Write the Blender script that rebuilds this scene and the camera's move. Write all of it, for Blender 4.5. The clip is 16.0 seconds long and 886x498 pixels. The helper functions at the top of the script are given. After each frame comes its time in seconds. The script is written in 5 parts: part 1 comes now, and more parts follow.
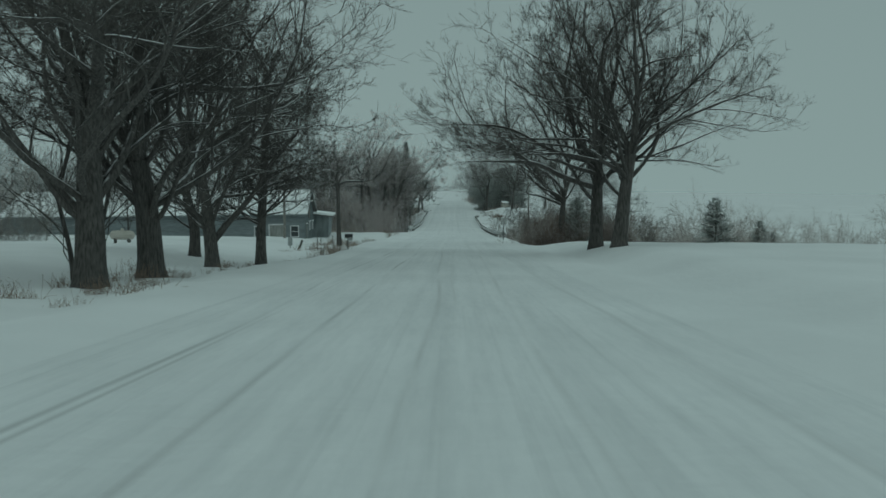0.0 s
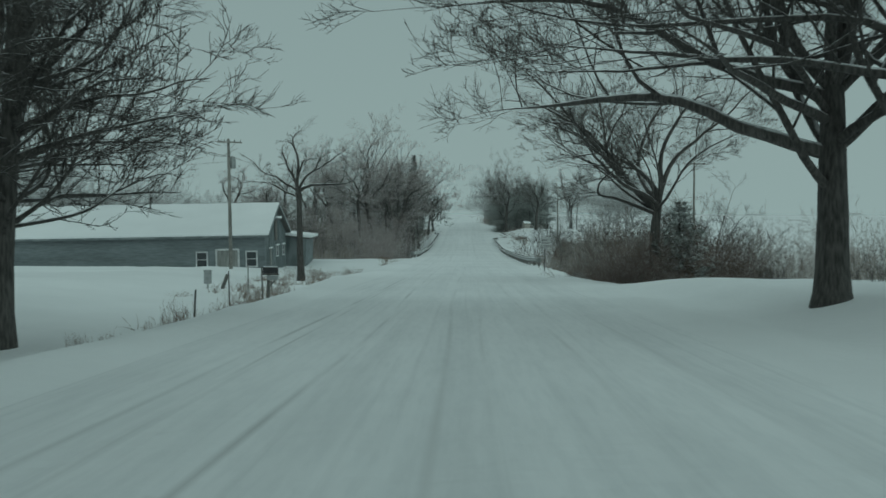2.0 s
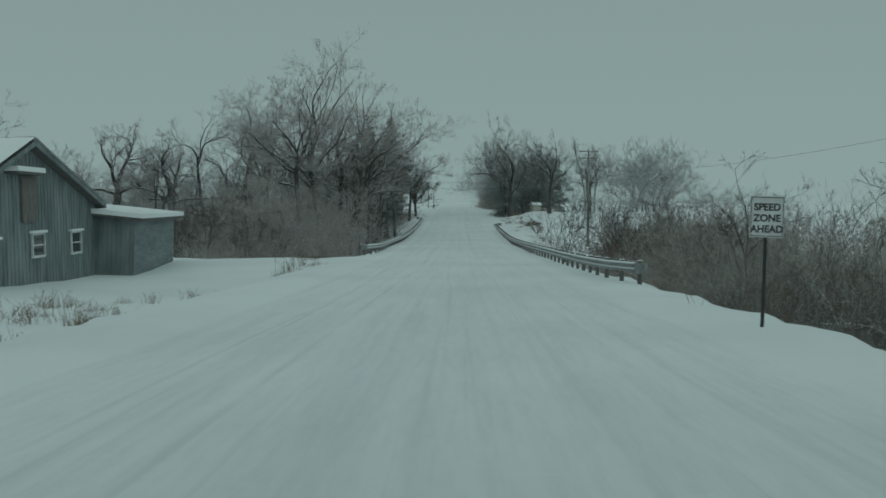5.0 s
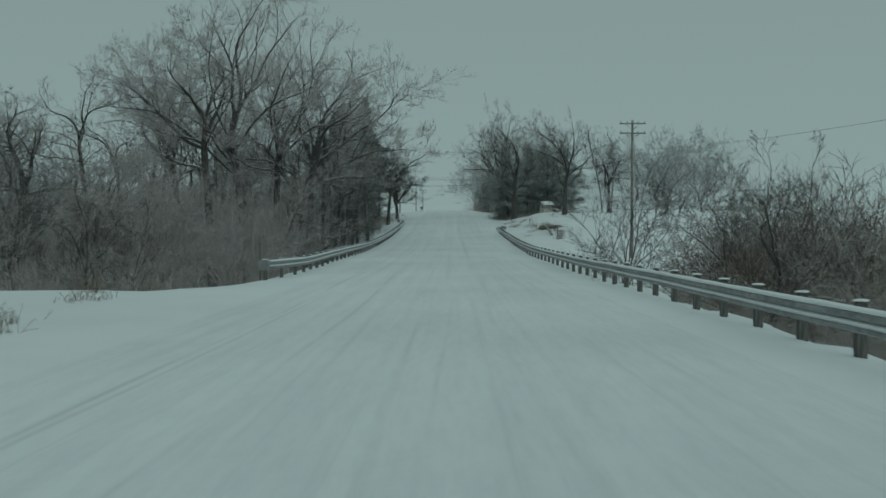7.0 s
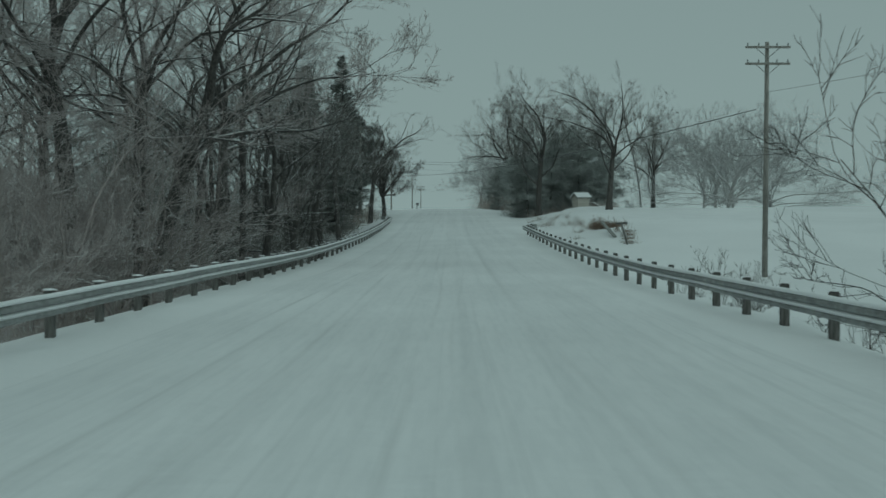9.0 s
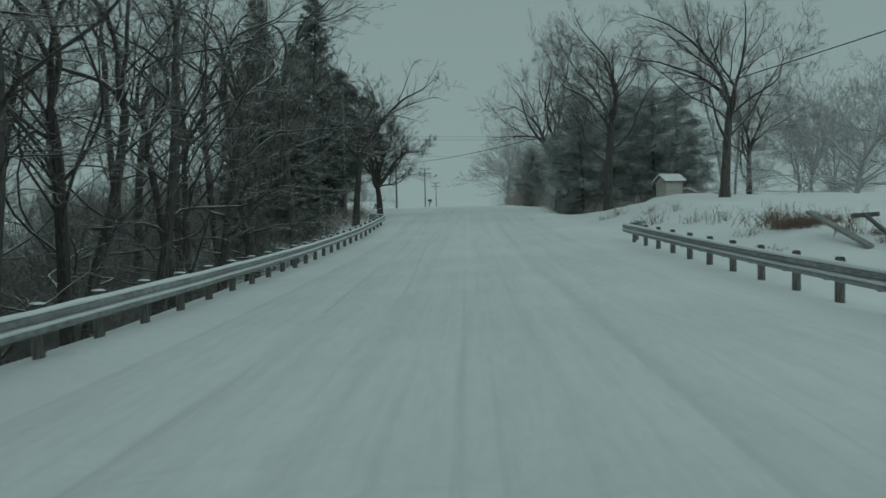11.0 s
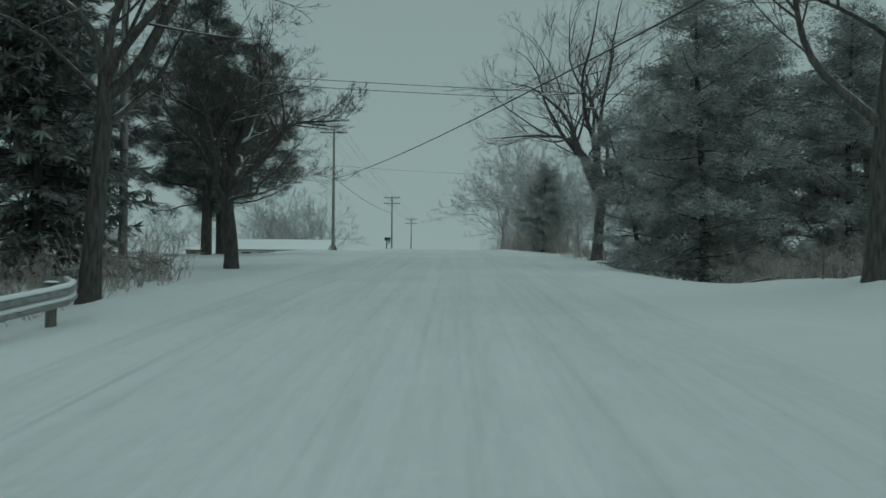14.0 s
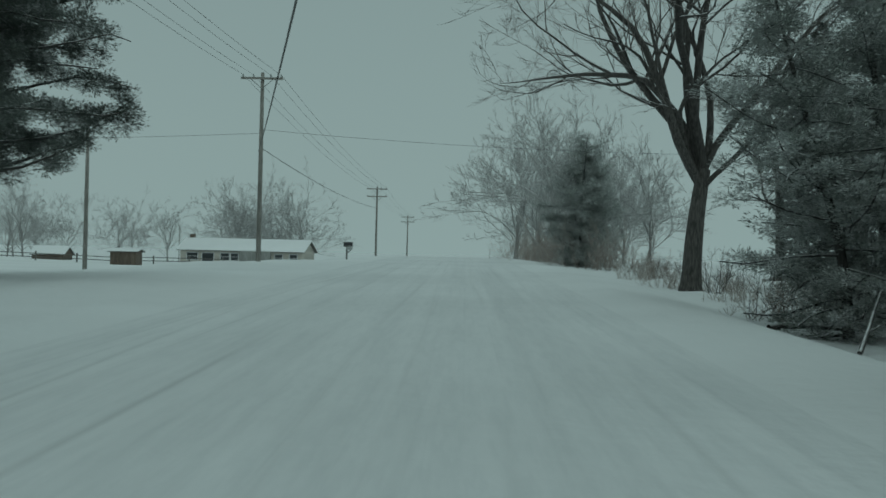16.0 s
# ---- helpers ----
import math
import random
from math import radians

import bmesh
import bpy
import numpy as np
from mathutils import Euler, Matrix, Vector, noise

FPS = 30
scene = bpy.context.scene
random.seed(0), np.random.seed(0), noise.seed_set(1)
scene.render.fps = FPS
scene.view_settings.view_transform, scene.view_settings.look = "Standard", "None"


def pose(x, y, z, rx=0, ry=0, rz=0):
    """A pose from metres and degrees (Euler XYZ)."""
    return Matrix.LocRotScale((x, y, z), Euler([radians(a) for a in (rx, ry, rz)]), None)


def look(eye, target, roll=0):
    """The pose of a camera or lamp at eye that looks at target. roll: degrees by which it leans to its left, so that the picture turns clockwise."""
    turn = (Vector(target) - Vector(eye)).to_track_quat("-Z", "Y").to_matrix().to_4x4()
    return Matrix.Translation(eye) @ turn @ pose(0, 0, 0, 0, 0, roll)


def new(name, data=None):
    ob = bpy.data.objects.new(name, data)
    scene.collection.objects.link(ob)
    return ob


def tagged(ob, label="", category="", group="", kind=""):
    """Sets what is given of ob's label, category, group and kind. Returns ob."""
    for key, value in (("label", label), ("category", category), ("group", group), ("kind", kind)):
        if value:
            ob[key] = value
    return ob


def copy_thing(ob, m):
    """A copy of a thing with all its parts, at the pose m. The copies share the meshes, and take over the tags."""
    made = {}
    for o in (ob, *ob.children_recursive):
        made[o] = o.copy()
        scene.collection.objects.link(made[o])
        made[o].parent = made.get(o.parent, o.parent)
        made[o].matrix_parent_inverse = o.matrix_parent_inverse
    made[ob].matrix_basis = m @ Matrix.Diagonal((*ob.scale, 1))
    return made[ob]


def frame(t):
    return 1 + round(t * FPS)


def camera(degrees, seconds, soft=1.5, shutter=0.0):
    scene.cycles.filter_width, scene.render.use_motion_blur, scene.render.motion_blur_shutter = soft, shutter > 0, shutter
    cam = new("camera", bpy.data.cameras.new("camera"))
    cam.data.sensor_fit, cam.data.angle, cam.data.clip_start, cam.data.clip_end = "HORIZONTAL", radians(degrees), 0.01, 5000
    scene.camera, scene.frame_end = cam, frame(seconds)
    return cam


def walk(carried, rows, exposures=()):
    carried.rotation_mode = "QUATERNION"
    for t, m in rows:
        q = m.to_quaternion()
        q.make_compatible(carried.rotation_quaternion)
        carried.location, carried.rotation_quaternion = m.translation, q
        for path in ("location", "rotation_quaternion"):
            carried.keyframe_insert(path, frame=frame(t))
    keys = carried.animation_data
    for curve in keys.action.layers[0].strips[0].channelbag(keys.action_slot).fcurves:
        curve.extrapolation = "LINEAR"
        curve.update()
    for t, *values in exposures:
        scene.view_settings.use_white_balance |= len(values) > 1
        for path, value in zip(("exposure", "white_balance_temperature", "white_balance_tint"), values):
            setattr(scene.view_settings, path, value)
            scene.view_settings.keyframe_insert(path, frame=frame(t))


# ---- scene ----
cam = camera(44.4, 16.0, soft=1.6, shutter=0.12)
PATH = [
    (0.0, 0.001, -0.000, 1.700, 86.81, -0.52, 0.48),
    (0.5, -0.062, 9.507, 1.359, 87.21, -0.58, 0.59),
    (1.0, -0.123, 19.079, 1.025, 87.58, -0.19, 0.70),
    (1.5, -0.178, 28.734, 0.705, 87.90, -0.29, 0.85),
    (2.0, -0.220, 38.493, 0.399, 88.07, -0.15, 1.19),
    (2.5, -0.249, 48.355, 0.090, 88.05, 0.51, 1.31),
    (3.0, -0.253, 58.388, -0.219, 87.86, 1.19, 1.32),
    (3.5, -0.221, 68.615, -0.531, 87.56, 0.82, 1.21),
    (4.0, -0.157, 79.051, -0.863, 87.42, -0.20, 1.07),
    (4.5, -0.087, 89.535, -1.216, 87.45, -0.00, 0.92),
    (5.0, -0.019, 100.022, -1.577, 87.50, 0.05, 0.80),
    (5.5, 0.044, 110.519, -1.937, 87.57, 0.07, 0.71),
    (6.0, 0.100, 121.030, -2.290, 87.66, 0.02, 0.66),
    (6.5, 0.144, 131.562, -2.626, 87.78, -0.46, 0.63),
    (7.0, 0.175, 142.117, -2.933, 87.90, 0.09, 0.40),
    (7.5, 0.184, 152.706, -3.206, 87.93, 0.24, 0.22),
    (8.0, 0.139, 163.246, -3.462, 87.93, 0.08, 0.15),
    (8.5, 0.016, 173.679, -3.717, 87.90, 0.04, 0.32),
    (9.0, -0.143, 184.147, -3.947, 88.01, -0.02, 0.42),
    (9.5, -0.315, 194.620, -4.146, 88.15, 0.12, 0.52),
    (10.0, -0.478, 205.073, -4.307, 88.22, 0.69, 0.67),
    (10.5, -0.606, 215.476, -4.422, 88.10, 1.17, 0.94),
    (11.0, -0.685, 225.804, -4.485, 88.10, 1.04, 1.36),
    (11.5, -0.658, 235.874, -4.497, 88.68, -0.06, 1.44),
    (12.0, -0.539, 245.637, -4.466, 89.48, -0.69, 0.69),
    (12.25, -0.445, 250.40, -4.436, 89.67, -1.20, 0.50),
    (12.5, -0.340, 255.109, -4.398, 89.86, -1.87, -0.43),
    (13.0, -0.215, 264.485, -4.298, 90.22, 0.65, -0.72),
    (13.5, -0.147, 273.724, -4.168, 90.52, 0.79, 0.02),
    (14.0, -0.046, 282.791, -4.008, 90.29, -0.51, 0.58),
    (14.5, 0.110, 291.800, -3.741, 90.42, -0.02, 0.84),
    (15.0, 0.295, 300.667, -3.471, 90.59, -0.22, 0.93),
    (15.5, 0.534, 309.291, -3.234, 90.51, -0.78, 0.99),
    (16.0, 0.845, 317.623, -3.025, 90.25, -1.38, 1.01),
]
EXPOSURES = ((0.0, -0.1), (1.5, 0.04), (3.0, 0.08), (4.2, 0.03), (6.5, -0.04), (8.2, -0.06), (10.5, -0.1), (12.0, 0.1), (13.0, 0.07), (14.5, 0.03), (16.0, 0.0))
walk(cam, [(t, pose(x, y, z, rx, ry, rz)) for t, x, y, z, rx, ry, rz in PATH], EXPOSURES)

import functools

# ---- light: an even overcast sky through falling snow ----
world = bpy.data.worlds.new("overcast_sky")
scene.world = world
world.use_nodes = True
wn = world.node_tree
wn.nodes.clear()
sky = wn.nodes.new("ShaderNodeTexSky")
sky.sky_type, sky.sun_disc = "NISHITA", False
sky.sun_elevation, sky.sun_rotation = radians(40), radians(200)
sky.air_density, sky.dust_density = 1.0, 6.0
cloud = wn.nodes.new("ShaderNodeBackground")
cloud.inputs[0].default_value, cloud.inputs[1].default_value = (0.72, 1.0, 0.98, 1), 0.33
clear = wn.nodes.new("ShaderNodeBackground")
clear.inputs[1].default_value = 0.05
cover = wn.nodes.new("ShaderNodeMixShader")
cover.inputs[0].default_value = 0.04
out = wn.nodes.new("ShaderNodeOutputWorld")
way = wn.nodes.new("ShaderNodeTexCoord")
up = wn.nodes.new("ShaderNodeSeparateXYZ")
pale = wn.nodes.new("ShaderNodeMapRange")
pale.inputs[1].default_value, pale.inputs[2].default_value = 0.0, 0.35
pale.inputs[3].default_value, pale.inputs[4].default_value = 0.365, 0.30
wn.links.new(way.outputs["Generated"], up.inputs[0])
wn.links.new(up.outputs[2], pale.inputs[0])
wn.links.new(pale.outputs[0], cloud.inputs[1])
wn.links.new(sky.outputs[0], clear.inputs[0])
wn.links.new(cloud.outputs[0], cover.inputs[1])
wn.links.new(clear.outputs[0], cover.inputs[2])
wn.links.new(cover.outputs[0], out.inputs[0])

sun_data = bpy.data.lights.new("sun", "SUN")
sun_data.energy, sun_data.angle, sun_data.color = 0.43, radians(100), (0.74, 1.0, 0.965)
sun = new("sun", sun_data)
sun.matrix_world = look((60, -40, 120), (0, 60, 0))


# ---- materials ----
def shader(name, rough=0.8, metal=0.0):
    m = bpy.data.materials.new(name)
    m.use_nodes = True
    b = m.node_tree.nodes["Principled BSDF"]
    b.inputs["Roughness"].default_value, b.inputs["Metallic"].default_value = rough, metal
    return m, m.node_tree, b


def node(tree, kind, **values):
    n = tree.nodes.new(kind)
    for k, v in values.items():
        n.inputs[k.replace("_", " ")].default_value = v
    return n


def coords(tree, scale, source="Object"):
    tc, mp = tree.nodes.new("ShaderNodeTexCoord"), tree.nodes.new("ShaderNodeMapping")
    mp.inputs["Scale"].default_value = scale
    tree.links.new(tc.outputs[source], mp.inputs["Vector"])
    return mp.outputs[0]


def noise_ramp(tree, vec, scale, detail, lo, hi, at=(0.35, 0.65)):
    n = node(tree, "ShaderNodeTexNoise", Scale=scale, Detail=detail)
    tree.links.new(vec, n.inputs["Vector"])
    r = tree.nodes.new("ShaderNodeValToRGB")
    e = r.color_ramp.elements
    e[0].position, e[1].position = at
    e[0].color, e[1].color = (*lo, 1), (*hi, 1)
    tree.links.new(n.outputs[0], r.inputs[0])
    return n, r


def mix(tree, fac, a, b, mode="MIX"):
    m = tree.nodes.new("ShaderNodeMix")
    m.data_type, m.blend_type = "RGBA", mode
    for s, v in ((0, fac), (6, a), (7, b)):
        if hasattr(v, "is_linked"):
            tree.links.new(v, m.inputs[s])
        else:
            m.inputs[s].default_value = v
    return m.outputs[2]


def bump(tree, b, height, strength, dist):
    n = tree.nodes.new("ShaderNodeBump")
    n.inputs["Strength"].default_value, n.inputs["Distance"].default_value = strength, dist
    tree.links.new(height, n.inputs["Height"])
    tree.links.new(n.outputs[0], b.inputs["Normal"])


def snow_mask(tree, lo, hi, scale=6.0, wobble=0.5):
    """How far a face looks up, broken by noise: where snow lies."""
    g = tree.nodes.new("ShaderNodeNewGeometry")
    s = tree.nodes.new("ShaderNodeSeparateXYZ")
    tree.links.new(g.outputs["Normal"], s.inputs[0])
    n = node(tree, "ShaderNodeTexNoise", Scale=scale, Detail=2.0)
    tree.links.new(g.outputs["Position"], n.inputs["Vector"])
    a = tree.nodes.new("ShaderNodeMath")
    a.operation = "MULTIPLY_ADD"
    a.inputs[1].default_value = wobble
    tree.links.new(n.outputs[0], a.inputs[0])
    tree.links.new(s.outputs[2], a.inputs[2])
    r = tree.nodes.new("ShaderNodeMapRange")
    r.inputs[1].default_value, r.inputs[2].default_value = lo + wobble * 0.5, hi + wobble * 0.5
    tree.links.new(a.outputs[0], r.inputs[0])
    return r.outputs[0]


SNOW = (0.86, 0.87, 0.88, 1)


TRACKS = ((-3.65, 0.07, 0.50, 1), (-3.4, 0.06, 0.60, 2), (-2.26, 0.08, 0.52, 3), (-0.5, 0.08, 0.66, 4), (0.15, 0.06, 0.72, 5), (1.3, 0.09, 0.72, 6), (2.9, 0.09, 0.72, 7))


def snow_material(name, streaks=False):
    m, t, b = shader(name, 0.75)
    vec = coords(t, (1, 1, 1))
    n1, r1 = noise_ramp(t, vec, 0.12, 4, (0.83, 0.84, 0.85), (0.91, 0.92, 0.93))
    col = r1.outputs[0]
    n2 = node(t, "ShaderNodeTexNoise", Scale=3.0, Detail=6.0)
    t.links.new(vec, n2.inputs["Vector"])
    if streaks:
        for sx, lo, hi, dark, part_of in ((1.1, 0.45, 0.75, 0.88, 0.5), (3.5, 0.52, 0.75, 0.84, 0.35), (8.0, 0.58, 0.72, 0.78, 0.25)):
            v = coords(t, (sx, 0.0035 * sx, 1))
            n, r = noise_ramp(t, v, 1.0, 3, (1, 1, 1), (dark, dark * 1.005, dark * 1.01), (lo, hi))
            col = mix(t, part_of, col, r.outputs[0], "MULTIPLY")
        # patches packed by tyres and loose ridges between them
        for scale, sx, sy, dark, lo, hi in ((1.0, 2.6, 0.16, 0.91, 0.42, 0.66), (1.0, 10.0, 1.0, 0.93, 0.45, 0.62)):
            v = coords(t, (sx, sy, 1))
            n, r = noise_ramp(t, v, scale, 5, (1, 1, 1), (dark, dark * 1.005, dark * 1.01), (lo, hi))
            col = mix(t, 0.5, col, r.outputs[0], "MULTIPLY")
        # narrow slushy wheel lines that wander a little along the road
        tc, sp = t.nodes.new("ShaderNodeTexCoord"), t.nodes.new("ShaderNodeSeparateXYZ")
        t.links.new(tc.outputs["Object"], sp.inputs[0])
        for at, wide, dark, seed in TRACKS:
            w = node(t, "ShaderNodeTexNoise", Scale=0.02, Detail=1.0)
            w.noise_dimensions = "1D"
            off = node(t, "ShaderNodeMath")
            off.operation = "ADD"
            off.inputs[1].default_value = seed * 37.0
            t.links.new(sp.outputs[1], off.inputs[0])
            t.links.new(off.outputs[0], w.inputs["W"])
            ma = node(t, "ShaderNodeMath")
            ma.operation = "MULTIPLY_ADD"
            ma.inputs[1].default_value = 1.2
            t.links.new(w.outputs[0], ma.inputs[0])
            t.links.new(sp.outputs[0], ma.inputs[2])
            di = node(t, "ShaderNodeMath")
            di.operation = "SUBTRACT"
            di.inputs[1].default_value = at + 0.6
            t.links.new(ma.outputs[0], di.inputs[0])
            ab = node(t, "ShaderNodeMath")
            ab.operation = "ABSOLUTE"
            t.links.new(di.outputs[0], ab.inputs[0])
            mr = node(t, "ShaderNodeMapRange")
            mr.inputs[1].default_value, mr.inputs[2].default_value = wide, 0.0
            t.links.new(ab.outputs[0], mr.inputs[0])
            pv = coords(t, (2.0, 0.09, 1))
            pn, pr = noise_ramp(t, pv, 1.0 + 0.1 * seed, 5, (0, 0, 0), (1, 1, 1), (0.38, 0.68))
            mu = node(t, "ShaderNodeMath")
            mu.operation = "MULTIPLY"
            t.links.new(mr.outputs[0], mu.inputs[0])
            t.links.new(pr.outputs[0], mu.inputs[1])
            fade = node(t, "ShaderNodeMapRange")
            fade.inputs[1].default_value, fade.inputs[2].default_value = 60.0, 110.0
            fade.inputs[3].default_value, fade.inputs[4].default_value = 1.0, 0.5
            t.links.new(sp.outputs[1], fade.inputs[0])
            soft = node(t, "ShaderNodeMath")
            soft.operation = "MULTIPLY"
            t.links.new(mu.outputs[0], soft.inputs[0])
            t.links.new(fade.outputs[0], soft.inputs[1])
            col = mix(t, soft.outputs[0], col, (dark, dark * 1.01, dark * 1.02, 1))
    t.links.new(col, b.inputs["Base Color"])
    bump(t, b, n2.outputs[0], 0.7, 0.07)
    b.inputs["Specular IOR Level"].default_value = 0.25
    return m


def bark_material(name, dark, light, lo, hi, wobble=0.5, grain=(9, 9, 1.6)):
    m, t, b = shader(name, 0.9)
    vec = coords(t, grain)
    n, r = noise_ramp(t, vec, 1.6, 6, dark, light)
    info = t.nodes.new("ShaderNodeObjectInfo")
    v = t.nodes.new("ShaderNodeHueSaturation")
    mr = t.nodes.new("ShaderNodeMapRange")
    mr.inputs[3].default_value, mr.inputs[4].default_value = 0.8, 1.2
    t.links.new(info.outputs["Random"], mr.inputs[0])
    t.links.new(mr.outputs[0], v.inputs["Value"])
    t.links.new(r.outputs[0], v.inputs["Color"])
    col = mix(t, snow_mask(t, lo, hi, 3.0, wobble), v.outputs[0], SNOW)
    t.links.new(col, b.inputs["Base Color"])
    bump(t, b, n.outputs[0], 0.8, 0.03)
    return m


def needle_material(name, dark, light, snow=(0.46, 0.63)):
    m, t, b = shader(name, 0.85)
    vec = coords(t, (1, 1, 1))
    n, r = noise_ramp(t, vec, 1.3, 4, dark, light)
    g = t.nodes.new("ShaderNodeNewGeometry")
    n2, r2 = noise_ramp(t, g.outputs["Position"], 1.7, 5, (0, 0, 0), (0.85, 0.85, 0.85), snow)
    n3, r3 = noise_ramp(t, g.outputs["Position"], 14.0, 2, (0.2, 0.2, 0.2), (1, 1, 1), (0.4, 0.6))
    f = mix(t, 1.0, r2.outputs[0], r3.outputs[0], "MULTIPLY")
    col = mix(t, f, r.outputs[0], SNOW)
    t.links.new(col, b.inputs["Base Color"])
    return m


def plain_material(name, dark, light, scale=3.0, rough=0.7, metal=0.0, grain=(1, 1, 1), rel=0.3, snow=None):
    m, t, b = shader(name, rough, metal)
    vec = coords(t, grain)
    n, r = noise_ramp(t, vec, scale, 5, dark, light)
    n2, r2 = noise_ramp(t, vec, scale * 0.13, 3, (0.78, 0.78, 0.78), (1.1, 1.1, 1.1))
    col = mix(t, 1.0, r.outputs[0], r2.outputs[0], "MULTIPLY")
    if snow:
        col = mix(t, snow_mask(t, *snow), col, SNOW)
    t.links.new(col, b.inputs["Base Color"])
    bump(t, b, n.outputs[0], rel, 0.01)
    return m


M_SNOW = snow_material("snow")
M_ROAD = snow_material("driven_snow", streaks=True)
M_BARK = bark_material("bark", (0.042, 0.039, 0.036), (0.115, 0.107, 0.10), 0.58, 0.88, 0.7)
M_TWIG = bark_material("twigs", (0.06, 0.054, 0.05), (0.12, 0.11, 0.10), 0.85, 1.2, 0.8)
# Distance haze is put into this pale twig colour, besides the lying snow.
M_HAZE = bark_material("hazed_snowy_twigs", (0.26, 0.255, 0.25), (0.42, 0.415, 0.41), 0.25, 0.9, 0.8)
# Paled towards the sky tone: haze over the far willows, set in base colour.
M_WOODS = bark_material("hazed_woodland_twigs", (0.295, 0.25, 0.24), (0.50, 0.438, 0.422), 0.40, 1.05, 0.8)
# Red-brown, with the base colour also raised for haze over distant brush.
M_BRUSH = bark_material("red_brown_brush", (0.275, 0.23, 0.205), (0.48, 0.41, 0.37), 0.35, 1.0, 0.9)
M_GRASS = plain_material("dead_grass", (0.18, 0.12, 0.09), (0.31, 0.225, 0.17), 2.0, 0.9)
M_DUSK = bark_material("dark_undergrowth", (0.125, 0.114, 0.105), (0.225, 0.21, 0.193), 0.55, 1.05, 0.8)
# Lighter than bare needles: haze over the far pines goes into the colour.
M_NEEDLE = needle_material("needles", (0.20, 0.222, 0.207), (0.35, 0.38, 0.355), (0.42, 0.60))
M_SPRUCE = needle_material("spruce_needles", (0.125, 0.14, 0.13), (0.22, 0.24, 0.22), (0.54, 0.70))
M_THICKET = bark_material("dark_red_thicket", (0.105, 0.072, 0.06), (0.20, 0.145, 0.122), 0.62, 1.1, 0.8)
M_PINE = needle_material("pine_needles", (0.075, 0.09, 0.08), (0.15, 0.17, 0.152), (0.52, 0.70))
M_WORN = plain_material("peeling_siding", (0.15, 0.18, 0.185), (0.27, 0.30, 0.305), 0.9, 0.9, 0, (1.5, 1.5, 0.5), 0.5)
M_SIDING = plain_material("blue_grey_siding", (0.17, 0.20, 0.21), (0.24, 0.27, 0.28), 2.0, 0.8, 0, (0.6, 0.6, 4))
M_TRIM = plain_material("white_paint", (0.55, 0.56, 0.57), (0.74, 0.75, 0.75), 3.0, 0.6)
M_GLASS, _, _b = shader("window_glass", 0.05)
_b.inputs["Base Color"].default_value = (0.045, 0.052, 0.056, 1)
M_STEEL = plain_material("galvanised_steel", (0.175, 0.182, 0.178), (0.32, 0.33, 0.325), 6.0, 0.55, 0.15, (4, 0.6, 1))
M_POST = plain_material("grey_timber", (0.085, 0.083, 0.077), (0.19, 0.184, 0.172), 4.0, 0.9, 0, (6, 6, 1))
M_POLE = plain_material("weathered_pole", (0.18, 0.172, 0.158), (0.34, 0.325, 0.30), 4.0, 0.9, 0, (6, 6, 0.6))
M_DARK = plain_material("black_metal", (0.02, 0.02, 0.022), (0.045, 0.045, 0.05), 6.0, 0.5)
M_SIGN = plain_material("white_sheeting", (0.66, 0.67, 0.66), (0.78, 0.79, 0.78), 4.0, 0.45)
M_INK, _, _b = shader("black_ink", 0.5)
_b.inputs["Base Color"].default_value = (0.02, 0.02, 0.02, 1)
M_TAN = plain_material("tan_siding", (0.44, 0.41, 0.36), (0.56, 0.53, 0.48), 2.0, 0.8, 0, (0.6, 0.6, 4))
M_PALE = plain_material("pale_grey_boards", (0.22, 0.225, 0.215), (0.33, 0.335, 0.32), 2.0, 0.85, 0, (4, 4, 0.6))
M_BROWN = plain_material("brown_boards", (0.10, 0.075, 0.06), (0.18, 0.14, 0.11), 2.0, 0.85, 0, (4, 4, 0.6))
M_WIRE = plain_material("black_cable", (0.03, 0.03, 0.03), (0.06, 0.06, 0.06), 5.0, 0.6)
M_CAN = plain_material("transformer_grey", (0.28, 0.30, 0.30), (0.40, 0.42, 0.42), 5.0, 0.5)


